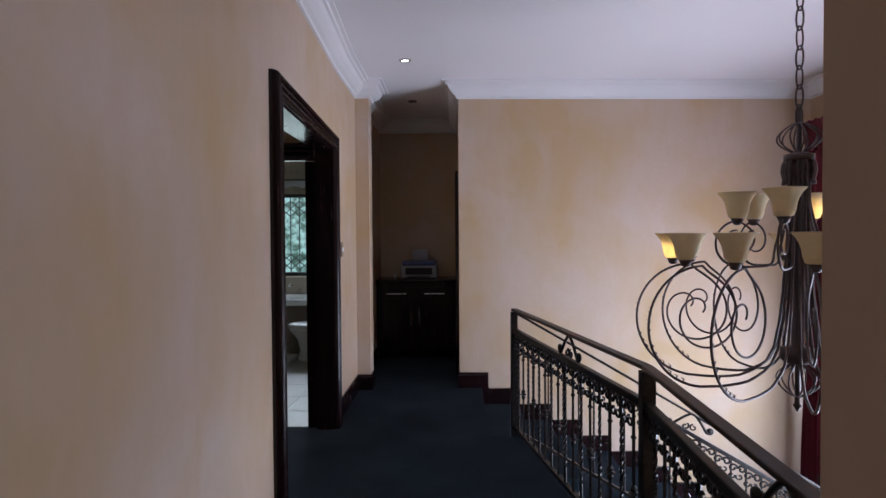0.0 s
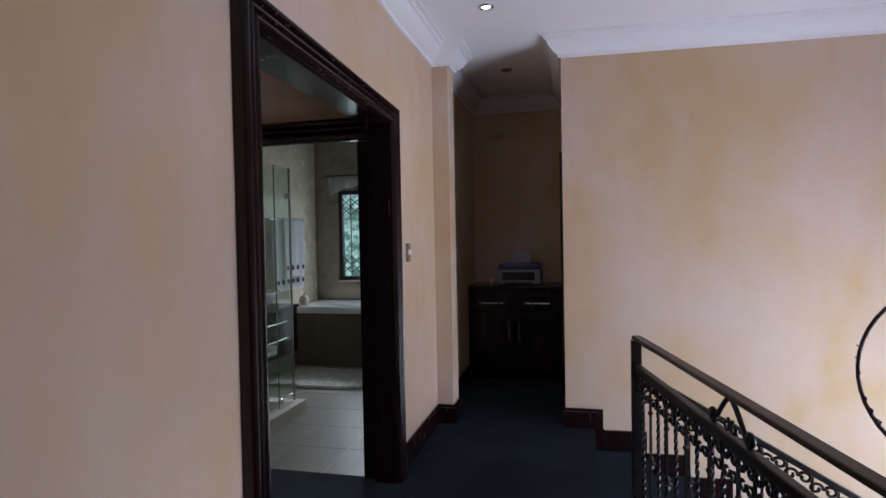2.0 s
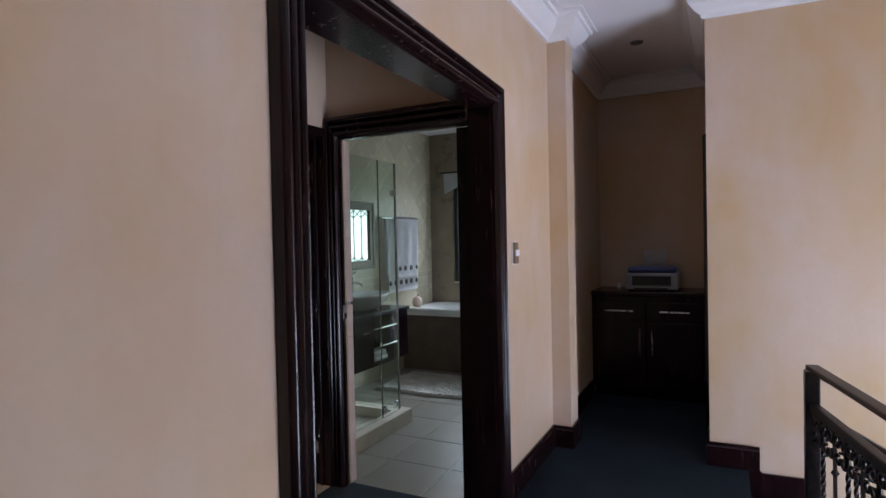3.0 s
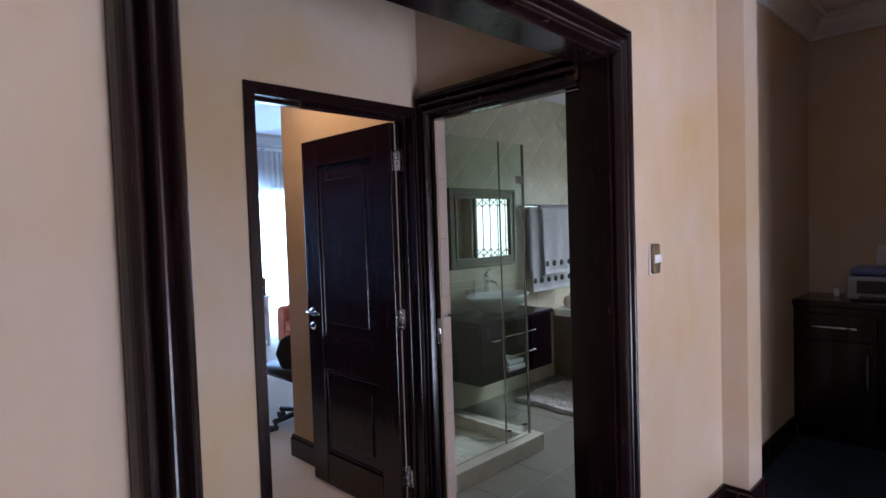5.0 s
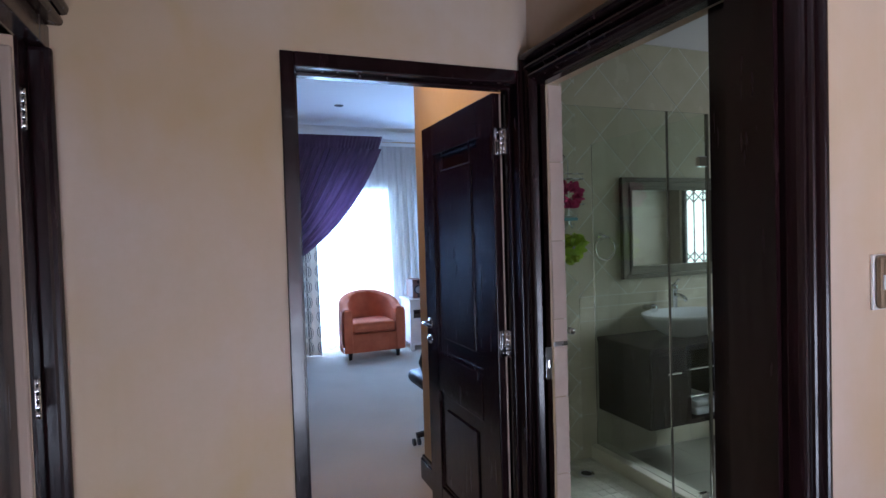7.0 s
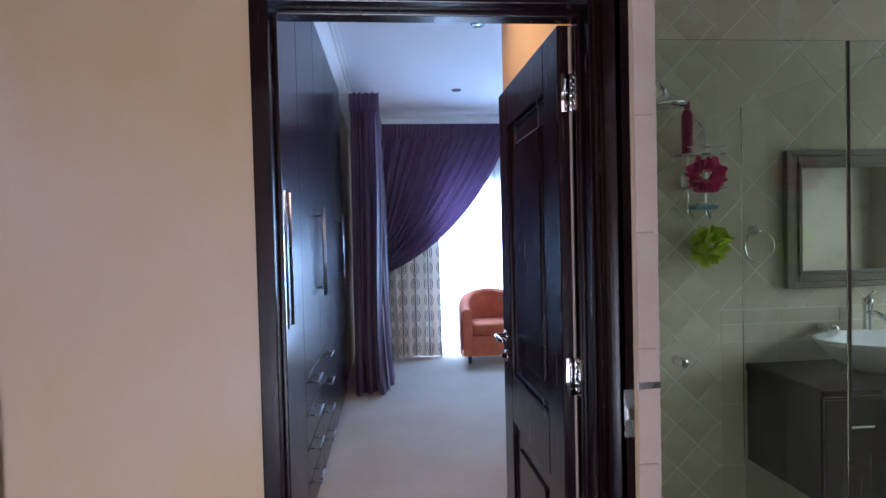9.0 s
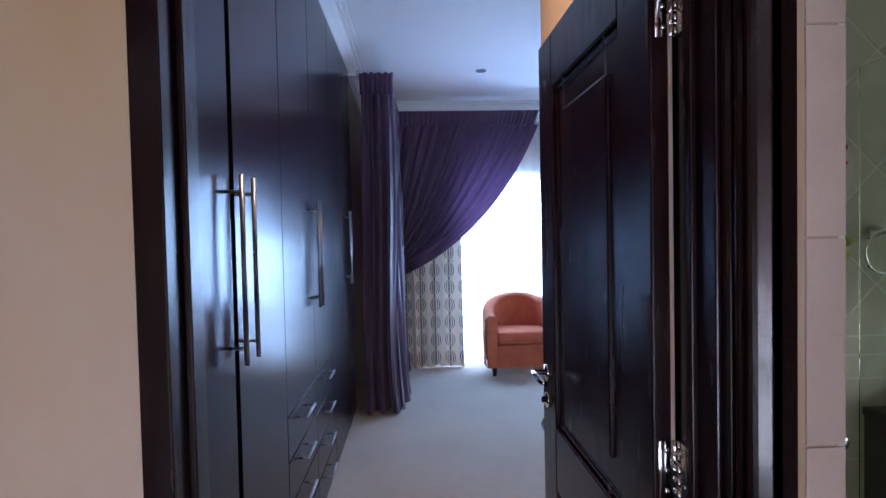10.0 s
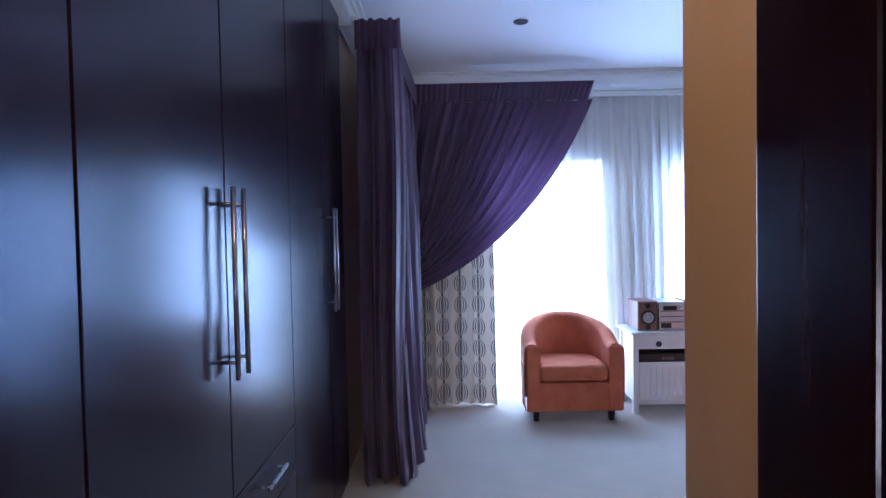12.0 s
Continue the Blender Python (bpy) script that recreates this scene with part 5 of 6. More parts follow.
sheet(bm, back_shell, 24, 20)
part("backrest", bm, LEATHER, oc, smooth=True)
part("back_support", tube(bmesh.new(), [(-3.55, 4.53, 0.41), (-3.40, 4.53, 0.42), (-3.38, 4.53, 0.56)], 0.018, 8), BLACK_PLASTIC, oc)
part("gas_column", tube(bmesh.new(), [(-3.61, 4.53, 0.08), (-3.61, 4.53, 0.45)], 0.03, 12), BLACK_PLASTIC, oc)
for i in range(5):
    a = 2 * math.pi * i / 5 + 0.9
    e = Vector((-3.61 + 0.28 * math.cos(a), 4.53 + 0.28 * math.sin(a), 0.075))
    s = part("spoke", tube(bmesh.new(), [(-3.61, 4.53, 0.11), e], 0.022, 8), BLACK_PLASTIC, oc)
    bm = bmesh.new()
    for k in (-0.018, 0.018):
        lathe(bm, [(0.004, k - 0.008), (0.026, k - 0.008), (0.026, k + 0.008), (0.004, k + 0.008)], (e.x, e.y, 0.030), 14, "y")
    part("castor", bm, BLACK_PLASTIC, s)
oc.location.y -= 0.03


# ---- bathroom ----
XB = -2.90   # tiled face of the bathroom's west wall


def clip(poly, keep):
    """Cut a polygon by half planes (a, b, c) with a*u + b*v <= c."""
    for a, b, c in keep:
        out = []
        for i, p in enumerate(poly):
            q = poly[(i + 1) % len(poly)]
            dp, dq = a * p[0] + b * p[1] - c, a * q[0] + b * q[1] - c
            if dp <= 0:
                out.append(p)
            if dp * dq < 0:
                k = dp / (dp - dq)
                out.append((p[0] + (q[0] - p[0]) * k, p[1] + (q[1] - p[1]) * k))
        poly = out
        if len(poly) < 3:
            return []
    return poly


def prism(poly, thick, place):
    """A tile: a polygon in (u, v) raised by thick; place maps (u, v, w) into the world."""
    bm = bmesh.new()
    low = [bm.verts.new(place(u, v, 0)) for u, v in poly]
    top = [bm.verts.new(place(u, v, thick)) for u, v in poly]
    bm.faces.new(top)
    bm.faces.new(low[::-1])
    for i in range(len(poly)):
        k = (i + 1) % len(poly)
        bm.faces.new((low[i], low[k], top[k], top[i]))
    return bm


def tile_field(parent, name, material, u0, u1, v0, v1, size, joint, diagonal, place, thick=0.006):
    """Tiles of one size over a rectangle, straight or on the diagonal, cut at its edges."""
    whole = None
    keep = [(-1, 0, -u0), (1, 0, u1), (0, -1, -v0), (0, 1, v1)]
    h = (size - joint) / 2
    n = int(max(u1 - u0, v1 - v0) / size * (1.5 if diagonal else 1)) + 3
    for i in range(-n, n + 1):
        for j in range(-n, n + 1):
            cu, cv = ((i + 0.5) * size, (j + 0.5) * size)
            pts = [(cu - h, cv - h), (cu + h, cv - h), (cu + h, cv + h), (cu - h, cv + h)]
            if diagonal:
                pts = [((a - b) * 0.7071 + (u0 + u1) / 2, (a + b) * 0.7071 + (v0 + v1) / 2) for a, b in pts]
            else:
                pts = [(a + u0, b + v0) for a, b in pts]
            cut = clip(pts, keep)
            if len(cut) < 3 or abs(sum(cut[k][0] * cut[(k + 1) % len(cut)][1] - cut[(k + 1) % len(cut)][0] * cut[k][1] for k in range(len(cut)))) < 2e-4:
                continue
            if len(cut) == 4 and all(abs(a[0] - b[0]) + abs(a[1] - b[1]) < 1e-6 for a, b in zip(cut, pts)):
                c = (sum(p[0] for p in pts) / 4, sum(p[1] for p in pts) / 4)
                if whole is None:
                    whole = (mesh_of(name, prism(pts, thick, place), material), Vector(place(*c, 0)))
                shared(name, whole[0], parent, Matrix.Translation(Vector(place(*c, 0)) - whole[1]))
            else:
                part(name, prism(cut, thick, place), material, parent)


bath_wall = setting("wall_bathroom_tiling", boxes([(-2.9095, 4.212, 0.001, XB - 0.004, 7.598, 2.708)]), GROUT, "pale grouted backing of the diagonal bathroom tiles", "wall")
west = lambda u, v, w: Vector((XB - 0.004 + w * 0.35, u, v))
bath_floor = setting("floor_bathroom", boxes([(-2.905, 4.13, -0.2, -0.84, 7.6, -0.004)]), GROUT, "cream tiled bathroom floor", "floor")
setting("wall_shower_south", boxes([(-2.90, 4.1805, 0.0, -1.673, 4.188, 2.708)]), TILE, "tiled shower side wall", "wall")
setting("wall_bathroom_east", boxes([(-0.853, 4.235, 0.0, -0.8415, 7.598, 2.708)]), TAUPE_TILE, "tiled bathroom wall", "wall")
reveal = setting("trim_tiled_reveal", boxes([(-1.675, 4.127, 0.0, -1.6705, 4.190, 2.02)]), GROUT, "pinkish tiled edge of the bathroom doorway", "trim")

# kerb, shower floor, glass
kerb = thing("shower_kerb", (-1.95, 4.7, 0), "cream stone kerb round the shower floor", "kerb")
part("front_kerb", boxes([(-2.02, 4.19, -0.003, -1.90, 5.28, 0.105)], 0.006), KERB_STONE, kerb)
part("side_kerb", boxes([(-2.895, 5.16, -0.003, -2.021, 5.28, 0.105)], 0.006), KERB_STONE, kerb)
shower_base = setting("floor_shower", boxes([(-2.90, 4.19, -0.003, -2.02, 5.16, 0.018)]), GROUT, "mosaic-tiled shower floor", "floor")
drain = thing("shower_drain", (-2.70, 4.98, 0.025), "round steel shower drain in the mosaic floor", "drain")
part("grate", lathe(bmesh.new(), [(0.05, 0.024), (0.05, 0.028), (0.035, 0.0285), (0.002, 0.0285)], (-2.70, 4.98, 0), 20), STEEL, drain)
part("hole", lathe(bmesh.new(), [(0.03, 0.0285), (0.03, 0.030), (0.002, 0.030)], (-2.70, 4.98, 0), 16), BLACK_PLASTIC, drain)

enclosure = thing("shower_enclosure", (-1.95, 5.09, 0.105), "frameless greenish glass shower enclosure with steel fittings", "shower screen")
for rows, name in (([(-2.89, 5.206, 0.107, -1.985, 5.214, 2.03)], "side_panel"), ([(-1.974, 4.965, 0.107, -1.966, 5.204, 2.03)], "corner_panel"), ([(-1.974, 4.24, 0.115, -1.966, 4.955, 2.03)], "glass_door")):
    g = part(name, boxes(rows), SHOWER_GLASS, enclosure, "clear greenish glass")
    g.visible_shadow = False
part("seal_strip", boxes([(-1.976, 4.956, 0.11, -1.964, 4.964, 2.03)]), SILVER_FRAME, enclosure, "pale seal strip")
part("corner_strip", boxes([(-1.982, 5.205, 0.11, -1.966, 5.216, 2.03)]), SILVER_FRAME, enclosure, "pale seal strip")
for y, z in ((5.17, 1.80), (4.985, 0.16), (5.15, 0.16)):
    part("clamp", boxes([(-1.986, y - 0.025, z - 0.025, -1.956, y + 0.025, z + 0.025)], 0.004), CHROME, enclosure, "chrome glass clamp")
part("door_knob", lathe(bmesh.new(), [(0.003, -0.03), (0.014, -0.028), (0.014, 0.028), (0.003, 0.03)], (-1.97, 4.40, 1.05), 14, "x"), CHROME, enclosure, smooth=True)

head = thing("rain_shower", (-2.88, 4.72, 2.1), "chrome rain shower head on a bent arm", "shower head")
part("arm", tube(bmesh.new(), [(-2.893, 4.70, 2.10), (-2.80, 4.70, 2.13), (-2.73, 4.71, 2.12), (-2.70, 4.72, 2.07)], 0.011, 8), CHROME, head, smooth=True)
part("rose", lathe(bmesh.new(), [(0.012, 2.07), (0.016, 2.045), (0.05, 2.03), (0.085, 2.005), (0.085, 1.995), (0.004, 1.994)], (-2.70, 4.74, 0), 24), CHROME, head, smooth=True)

caddy = thing("shower_caddy", (-2.86, 5.0, 1.62), "wire shower caddy hanging on the tiles", "shower caddy")
for z in (1.80, 1.645):
    bm = tube(bmesh.new(), [(-2.89, 4.88, z), (-2.80, 4.89, z), (-2.80, 5.08, z), (-2.89, 5.08, z)], 0.004, 6, closed=True)
    for k in range(7):
        tube(bm, [(-2.89, 4.90 + 0.027 * k, z - 0.004), (-2.80, 4.90 + 0.027 * k, z - 0.004)], 0.002, 5)
    part("shelf", bm, STEEL, caddy)
    part("front_wire", tube(bmesh.new(), [(-2.80, 4.89, z + 0.03), (-2.80, 5.08, z + 0.03)], 0.003, 6), STEEL, caddy)
bm = bmesh.new()
for y in (4.94, 5.03):
    tube(bm, [(-2.892, y, 1.52), (-2.892, y, 1.92), (-2.892, 4.985, 1.97)], 0.003, 6)
    tube(bm, [(-2.892, y, 1.56), (-2.86, y, 1.50), (-2.84, y, 1.51), (-2.84, y, 1.53)], 0.003, 6)
part("frame", bm, STEEL, caddy)


def bottle(x, y, z, r, h, material, label):
    b = thing("bottle", (x, y, z), label, "bottle")
    part("body", lathe(bmesh.new(), [(r * 0.9, z), (r, z + 0.008), (r, z + h * 0.72), (r * 0.75, z + h * 0.82), (r * 0.4, z + h * 0.86)], (x, y, 0), 16), material, b, smooth=True)
    part("cap", lathe(bmesh.new(), [(r * 0.5, z + h * 0.86), (r * 0.5, z + h), (0.002, z + h)], (x, y, 0), 14), material, b)


bottle(-2.845, 4.915, 1.806, 0.026, 0.24, MAGENTA, "dark magenta shampoo bottle on the wire shelf")
bottle(-2.835, 5.06, 1.651, 0.022, 0.10, REDP, "small red bottle in the wire caddy")
bottle(-2.84, 4.90, 1.651, 0.02, 0.07, PLASTIC, "small white tub in the wire caddy")


def puff(x, y, z, r, material, label, seed):
    rnd = random.Random(seed)
    t = thing("bath_puff", (x, y, z), label, "bath puff")
    for k in range(14):
        a, b = rnd.uniform(0, 6.28), rnd.uniform(-0.9, 0.9)
        d = Vector((0.55 * math.cos(a) * math.cos(b), math.sin(a) * math.cos(b), math.sin(b)))
        bm = bmesh.new()
        c = Vector((x, y, z)) + d * r * 0.45
        side = d.orthogonal().normalized()
        up = d.cross(side)
        sheet(bm, lambda u, v: c + (side * math.cos(2 * math.pi * u) + up * math.sin(2 * math.pi * u)) * r * (0.15 + 0.5 * v) * (1 + 0.18 * math.sin(8 * math.pi * u + k)) + d * r * (0.5 * v + 0.12 * math.sin(10 * math.pi * u) * v), 28, 4)
        part("ruffle", bm, material, t, smooth=True)


puff(-2.80, 4.975, 1.70, 0.075, PINK, "bright pink net bath puff in the caddy", 4)
puff(-2.83, 5.02, 1.37, 0.085, LIME, "lime green net bath puff hanging on the tiles", 5)
soap = thing("soap_holder", (-2.86, 5.0, 1.55), "small pale blue soap holder under the caddy", "soap holder")
part("dish", boxes([(-2.885, 4.94, 1.545, -2.82, 5.05, 1.565)], 0.006), TEAL, soap)
part("soap", boxes([(-2.875, 4.965, 1.566, -2.835, 5.025, 1.578)], 0.005), PLASTIC, soap)
ring = thing("towel_ring", (-2.89, 5.29, 1.43), "chrome towel ring on the tiled wall", "towel ring")
part("boss", lathe(bmesh.new(), [(0.003, 0.0), (0.026, 0.0), (0.024, 0.01), (0.012, 0.02), (0.012, 0.05), (0.002, 0.052)], (-2.896, 5.27, 1.44), 18, "x"), CHROME, ring, smooth=True)
part("hoop", tube(bmesh.new(), [(-2.85, 5.27 + 0.075 * math.sin(a), 1.365 + 0.075 * math.cos(a)) for a in [2 * math.pi * k / 28 for k in range(28)]], 0.005, 6, closed=True), CHROME, ring, smooth=True)

mirror = thing("wall_mirror", (XB, 5.77, 1.14), "rectangular mirror in a wide silver stepped frame", "mirror")
Y0M, Y1M, Z0M, Z1M = 5.425, 6.275, 1.155, 1.82
for k, (i0, i1, pr0) in enumerate(((0.0, 0.028, 0.030), (0.028, 0.064, 0.020), (0.064, 0.083, 0.027))):
    x1 = XB + 0.006 + pr0
    rows = [(Y0M + i0, Z0M + i0, Y0M + i1, Z1M - i0), (Y1M - i1, Z0M + i0, Y1M - i0, Z1M - i0), (Y0M + i1, Z0M + i0, Y1M - i1, Z0M + i1), (Y0M + i1, Z1M - i1, Y1M - i1, Z1M - i0)]
    part("frame_band", boxes([(XB + 0.004, a, b, x1, c, d) for a, b, c, d in rows], 0.004), SILVER_FRAME, mirror)
part("mirror_glass", boxes([(XB + 0.004, Y0M + 0.083, Z0M + 0.083, XB + 0.014, Y1M - 0.083, Z1M - 0.083)]), MIRROR, mirror, "clear silvered glass")

vanity = thing("vanity_unit", (-2.65, 5.6, 0.36), "dark wall-hung vanity cabinet with open shelf", "vanity")
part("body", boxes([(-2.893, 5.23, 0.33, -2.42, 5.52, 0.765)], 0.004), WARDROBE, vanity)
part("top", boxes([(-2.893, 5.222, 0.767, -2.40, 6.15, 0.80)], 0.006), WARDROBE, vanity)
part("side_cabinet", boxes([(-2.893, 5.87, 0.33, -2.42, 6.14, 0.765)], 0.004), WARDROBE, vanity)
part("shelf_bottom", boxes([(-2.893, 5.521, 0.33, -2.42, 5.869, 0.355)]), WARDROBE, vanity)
for z in (0.50, 0.66):
    part("towel_bar", tube(bmesh.new(), [(-2.40, 5.50, z), (-2.40, 5.89, z)], 0.006, 8), CHROME, vanity, "chrome bar")
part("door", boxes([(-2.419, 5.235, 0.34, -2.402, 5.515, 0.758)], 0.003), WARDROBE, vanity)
part("handle", tube(bmesh.new(), [(-2.39, 5.33, 0.65), (-2.39, 5.43, 0.65)], 0.006, 8), CHROME, vanity)
folded = thing("folded_towel", (-2.6, 5.71, 0.356), "folded white towel on the vanity shelf", "towel")
part("fold", boxes([(-2.85, 5.60, 0.357, -2.45, 5.82, 0.40)], 0.012), TOWEL, folded)
part("fold", boxes([(-2.84, 5.61, 0.401, -2.46, 5.81, 0.44)], 0.012), TOWEL, folded)

basin = thing("basin", (-2.64, 5.775, 0.81), "white oval ceramic vessel basin on the vanity", "basin")
bm = lathe(bmesh.new(), [(0.10, 0.0), (0.13, 0.015), (0.20, 0.07), (0.235, 0.12), (0.245, 0.145), (0.235, 0.148), (0.20, 0.10), (0.12, 0.045), (0.02, 0.035)], (0, 0, 0), 32)
bm.transform(Matrix.Translation((-2.645, 5.73, 0.801)) @ Matrix.Diagonal((0.84, 1.30, 1.0, 1)))
part("bowl", bm, CERAMIC, basin, smooth=True)
part("waste", lathe(bmesh.new(), [(0.022, 0.846), (0.022, 0.852), (0.002, 0.853)], (-2.645, 5.73, 0), 16), CHROME, basin)
tap = thing("basin_tap", (-2.84, 5.775, 0.81), "tall chrome mixer tap behind the basin", "tap")
part("column", lathe(bmesh.new(), [(0.026, 0.801), (0.026, 0.82), (0.02, 0.83), (0.02, 1.06), (0.024, 1.065), (0.022, 1.10), (0.004, 1.105)], (-2.85, 5.825, 0), 18), CHROME, tap, smooth=True)
part("spout", tube(bmesh.new(), [(-2.85, 5.825, 1.03), (-2.78, 5.80, 1.04), (-2.71, 5.775, 1.03), (-2.695, 5.775, 1.01)], 0.012, 10), CHROME, tap, smooth=True)
part("lever", tube(bmesh.new(), [(-2.85, 5.825, 1.105), (-2.83, 5.825, 1.125), (-2.78, 5.80, 1.14)], 0.007, 8), CHROME, tap, smooth=True)
part("wall_valve", lathe(bmesh.new(), [(0.003, 0.0), (0.02, 0.0), (0.02, 0.02), (0.016, 0.024), (0.016, 0.06), (0.030, 0.064), (0.032, 0.085), (0.022, 0.10), (0.003, 0.104)], (-2.896, 5.615, 0.96), 14, "x"), CHROME, tap, smooth=True)

rail = thing("towel_rail", (-2.86, 6.8, 1.68), "chrome towel rail on the tiled wall", "towel rail")
part("bar", tube(bmesh.new(), [(-2.82, 6.33, 1.67), (-2.82, 7.10, 1.67)], 0.009, 10), CHROME, rail)
for y in (6.35, 7.08):
    part("bracket", tube(bmesh.new(), [(-2.896, y, 1.67), (-2.82, y, 1.67)], 0.012, 10), CHROME, rail)


def hung_towel(y0, y1, z0, x, label):
    t = thing("towel", (x, (y0 + y1) / 2, z0), label, "towel", "white towels on the rail")
    bm = bmesh.new()

    def f(u, v):
        s = v * 2 - 1
        z = 1.685 - (1.685 - z0) * abs(s) * (1.0 if s > 0 else 0.8)
        off = 0.016 * (1 if s > 0 else -1) * min(1, abs(s) * 8)
        return Vector((x + off + 0.008 * math.sin(u * 14 + 2 * s) * abs(s), y0 + (y1 - y0) * u + 0.03 * abs(s) * math.sin(3 * u + 1), z))

    sheet(bm, f, 16, 30)
    bmesh.ops.solidify(bm, geom=bm.faces[:], thickness=0.006)
    part("cloth", bm, TOWEL, t, smooth=True)
    n = max(int((y1 - y0) / 0.11), 2)
    for i in range(n):
        y = y0 + (y1 - y0) * (i + 0.5) / n
        part("motif", lathe(bmesh.new(), [(0.002, 0.012), (0.026, 0.008), (0.030, 0.0)], (x + 0.016, y, z0 + 0.10), 10, "x"), BLACK_PLASTIC, t, "dark embroidered motif")


hung_towel(6.40, 7.07, 0.88, -2.82, "long white towel with dark motifs over the rail")
hung_towel(6.56, 7.04, 1.03, -2.795, "shorter white towel draped over a longer one")

bath = thing("bathtub", (-1.95, 7.2, 0), "white bathtub set in a brown tiled surround under the window", "bathtub")
part("surround", boxes([(-2.90, 6.87, -0.003, -1.11, 6.90, 0.60)], 0.004), BATH_PANEL, bath)
part("deck_end", boxes([(-1.14, 6.90, -0.003, -1.11, 7.598, 0.60)], 0.004), BATH_PANEL, bath)
bm = bmesh.new()
x0, x1, y0, y1 = -2.899, -1.10, 6.855, 7.597


def tub(u, v):
    a = 2 * math.pi * u
    c, s = math.cos(a), math.sin(a)
    e = lambda q, p: math.copysign(abs(q) ** p, q)
    rows = [(1.0, 0.12, 0.60), (1.0, 0.12, 0.66), (0.97, 0.2, 0.675), (0.86, 0.35, 0.672), (0.80, 0.4, 0.62), (0.72, 0.5, 0.30), (0.55, 0.5, 0.26), (0.05, 0.5, 0.255)]
    k = min(int(round(v * 7)), 7)
    w, p, z = rows[k]
    return Vector(((x0 + x1) / 2 + e(c, p) * (x1 - x0) / 2 * w, (y0 + y1) / 2 + e(s, p) * (y1 - y0) / 2 * w, z))


sheet(bm, tub, 64, 7)
bmesh.ops.remove_doubles(bm, verts=bm.verts[:], dist=0.0005)
part("tub", bm, CERAMIC, bath, smooth=True)
part("tap", tube(bmesh.new(), [(-2.05, 7.597, 0.80), (-2.05, 7.52, 0.81), (-2.05, 7.47, 0.79)], 0.016, 10), CHROME, bath, smooth=True)
ornament = thing("sponge", (-2.75, 6.95, 0.675), "pinkish bath sponge on the tub rim", "sponge")
part("body", lathe(bmesh.new(), [(0.02, 0.678), (0.05, 0.69), (0.06, 0.73), (0.045, 0.78), (0.01, 0.80)], (-2.76, 6.95, 0), 14), PINK_TILE, ornament, smooth=True)
part("cord", tube(bmesh.new(), [(-2.76, 6.95, 0.80), (-2.74, 6.95, 0.83), (-2.76, 6.96, 0.80)], 0.003, 5), REDP, ornament)

toilet = thing("toilet", (-1.3, 6.5, 0), "white ceramic toilet with closed lid", "toilet")
bm = lathe(bmesh.new(), [(0.11, 0.0), (0.115, 0.02), (0.095, 0.12), (0.12, 0.25), (0.185, 0.36), (0.19, 0.39), (0.02, 0.39)], (0, 0, 0), 28)
bm.transform(Matrix.Translation((-1.52, 6.52, -0.003)) @ Matrix.Diagonal((1.35, 0.98, 1, 1)))
part("bowl", bm, CERAMIC, toilet, smooth=True)
bm = lathe(bmesh.new(), [(0.19, 0.392), (0.198, 0.40), (0.195, 0.425), (0.17, 0.435), (0.01, 0.438)], (0, 0, 0), 28)
bm.transform(Matrix.Translation((-1.52, 6.52, 0)) @ Matrix.Diagonal((1.35, 0.98, 1, 1)))
part("lid", bm, CERAMIC, toilet, smooth=True)
part("cistern", boxes([(-1.20, 6.33, 0.38, -0.995, 6.71, 0.78)], 0.02), CERAMIC, toilet)
part("foot", boxes([(-1.45, 6.43, -0.003, -0.995, 6.61, 0.38)], 0.02), CERAMIC, toilet)

rug = thing("bath_mat", (-2.1, 6.45, 0), "pale shaggy bath mat in front of the tub", "bath mat")
bm = bmesh.new()
rnd = random.Random(8)
sheet(bm, lambda u, v: Vector((-2.70 + 0.98 * u + 0.02 * math.sin(9 * v), 5.95 + 0.74 * v + 0.015 * math.sin(8 * u), 0.022 + 0.010 * rnd.random() * (0 if u in (0, 1) or v in (0, 1) else 1) - (0.017 if u in (0, 1) or v in (0, 1) else 0))), 60, 40)
part("mat_top", bm, RUG, rug)
part("backing", boxes([(-2.68, 5.97, -0.003, -1.74, 6.67, 0.004)]), RUG, rug)

# bathroom window with burglar bars
w3 = tagged(new("window_3"), "bathroom window with black lattice burglar bars", "window", kind="structure")
w3.location = (-1.95, 7.65, 0.92)
part("window_frame", boxes([(-2.6, 7.63, 0.92, -2.55, 7.69, 2.05), (-1.20, 7.63, 0.92, -1.15, 7.69, 2.05), (-2.55, 7.63, 0.92, -1.20, 7.69, 0.97), (-2.55, 7.63, 2.0, -1.20, 7.69, 2.05), (-2.27, 7.64, 0.97, -2.23, 7.68, 2.0)]), ALU, w3)
for a, b in ((-2.55, -2.27), (-2.23, -1.20)):
    p = part("pane", boxes([(a, 7.657, 0.97, b, 7.661, 2.0)]), PANE, w3)
    p.visible_shadow = False
YG = 7.615
for k in range(12):
    x = -2.55 + 0.1215 * k
    part("bar", tube(bmesh.new(), [(x, YG, 0.93), (x, YG, 2.04)], 0.008, 6), ALU, w3)
    if k < 11:
        bm = bmesh.new()
        for z0, z1 in ((1.74, 1.95), (1.01, 1.22)):
            zm = (z0 + z1) / 2
            for s in (0, 1):
                za, zb = (z0, zm) if s == 0 else (zm, z1)
                tube(bm, [(x, YG, za), (x + 0.1215, YG, zb)], 0.007, 5)
                tube(bm, [(x + 0.1215, YG, za), (x, YG, zb)], 0.007, 5)
        part("lattice", bm, ALU, w3)
part("window_sill", boxes([(-2.6, 7.585, 0.90, -1.15, 7.63, 0.92)], 0.003), TILE, w3)


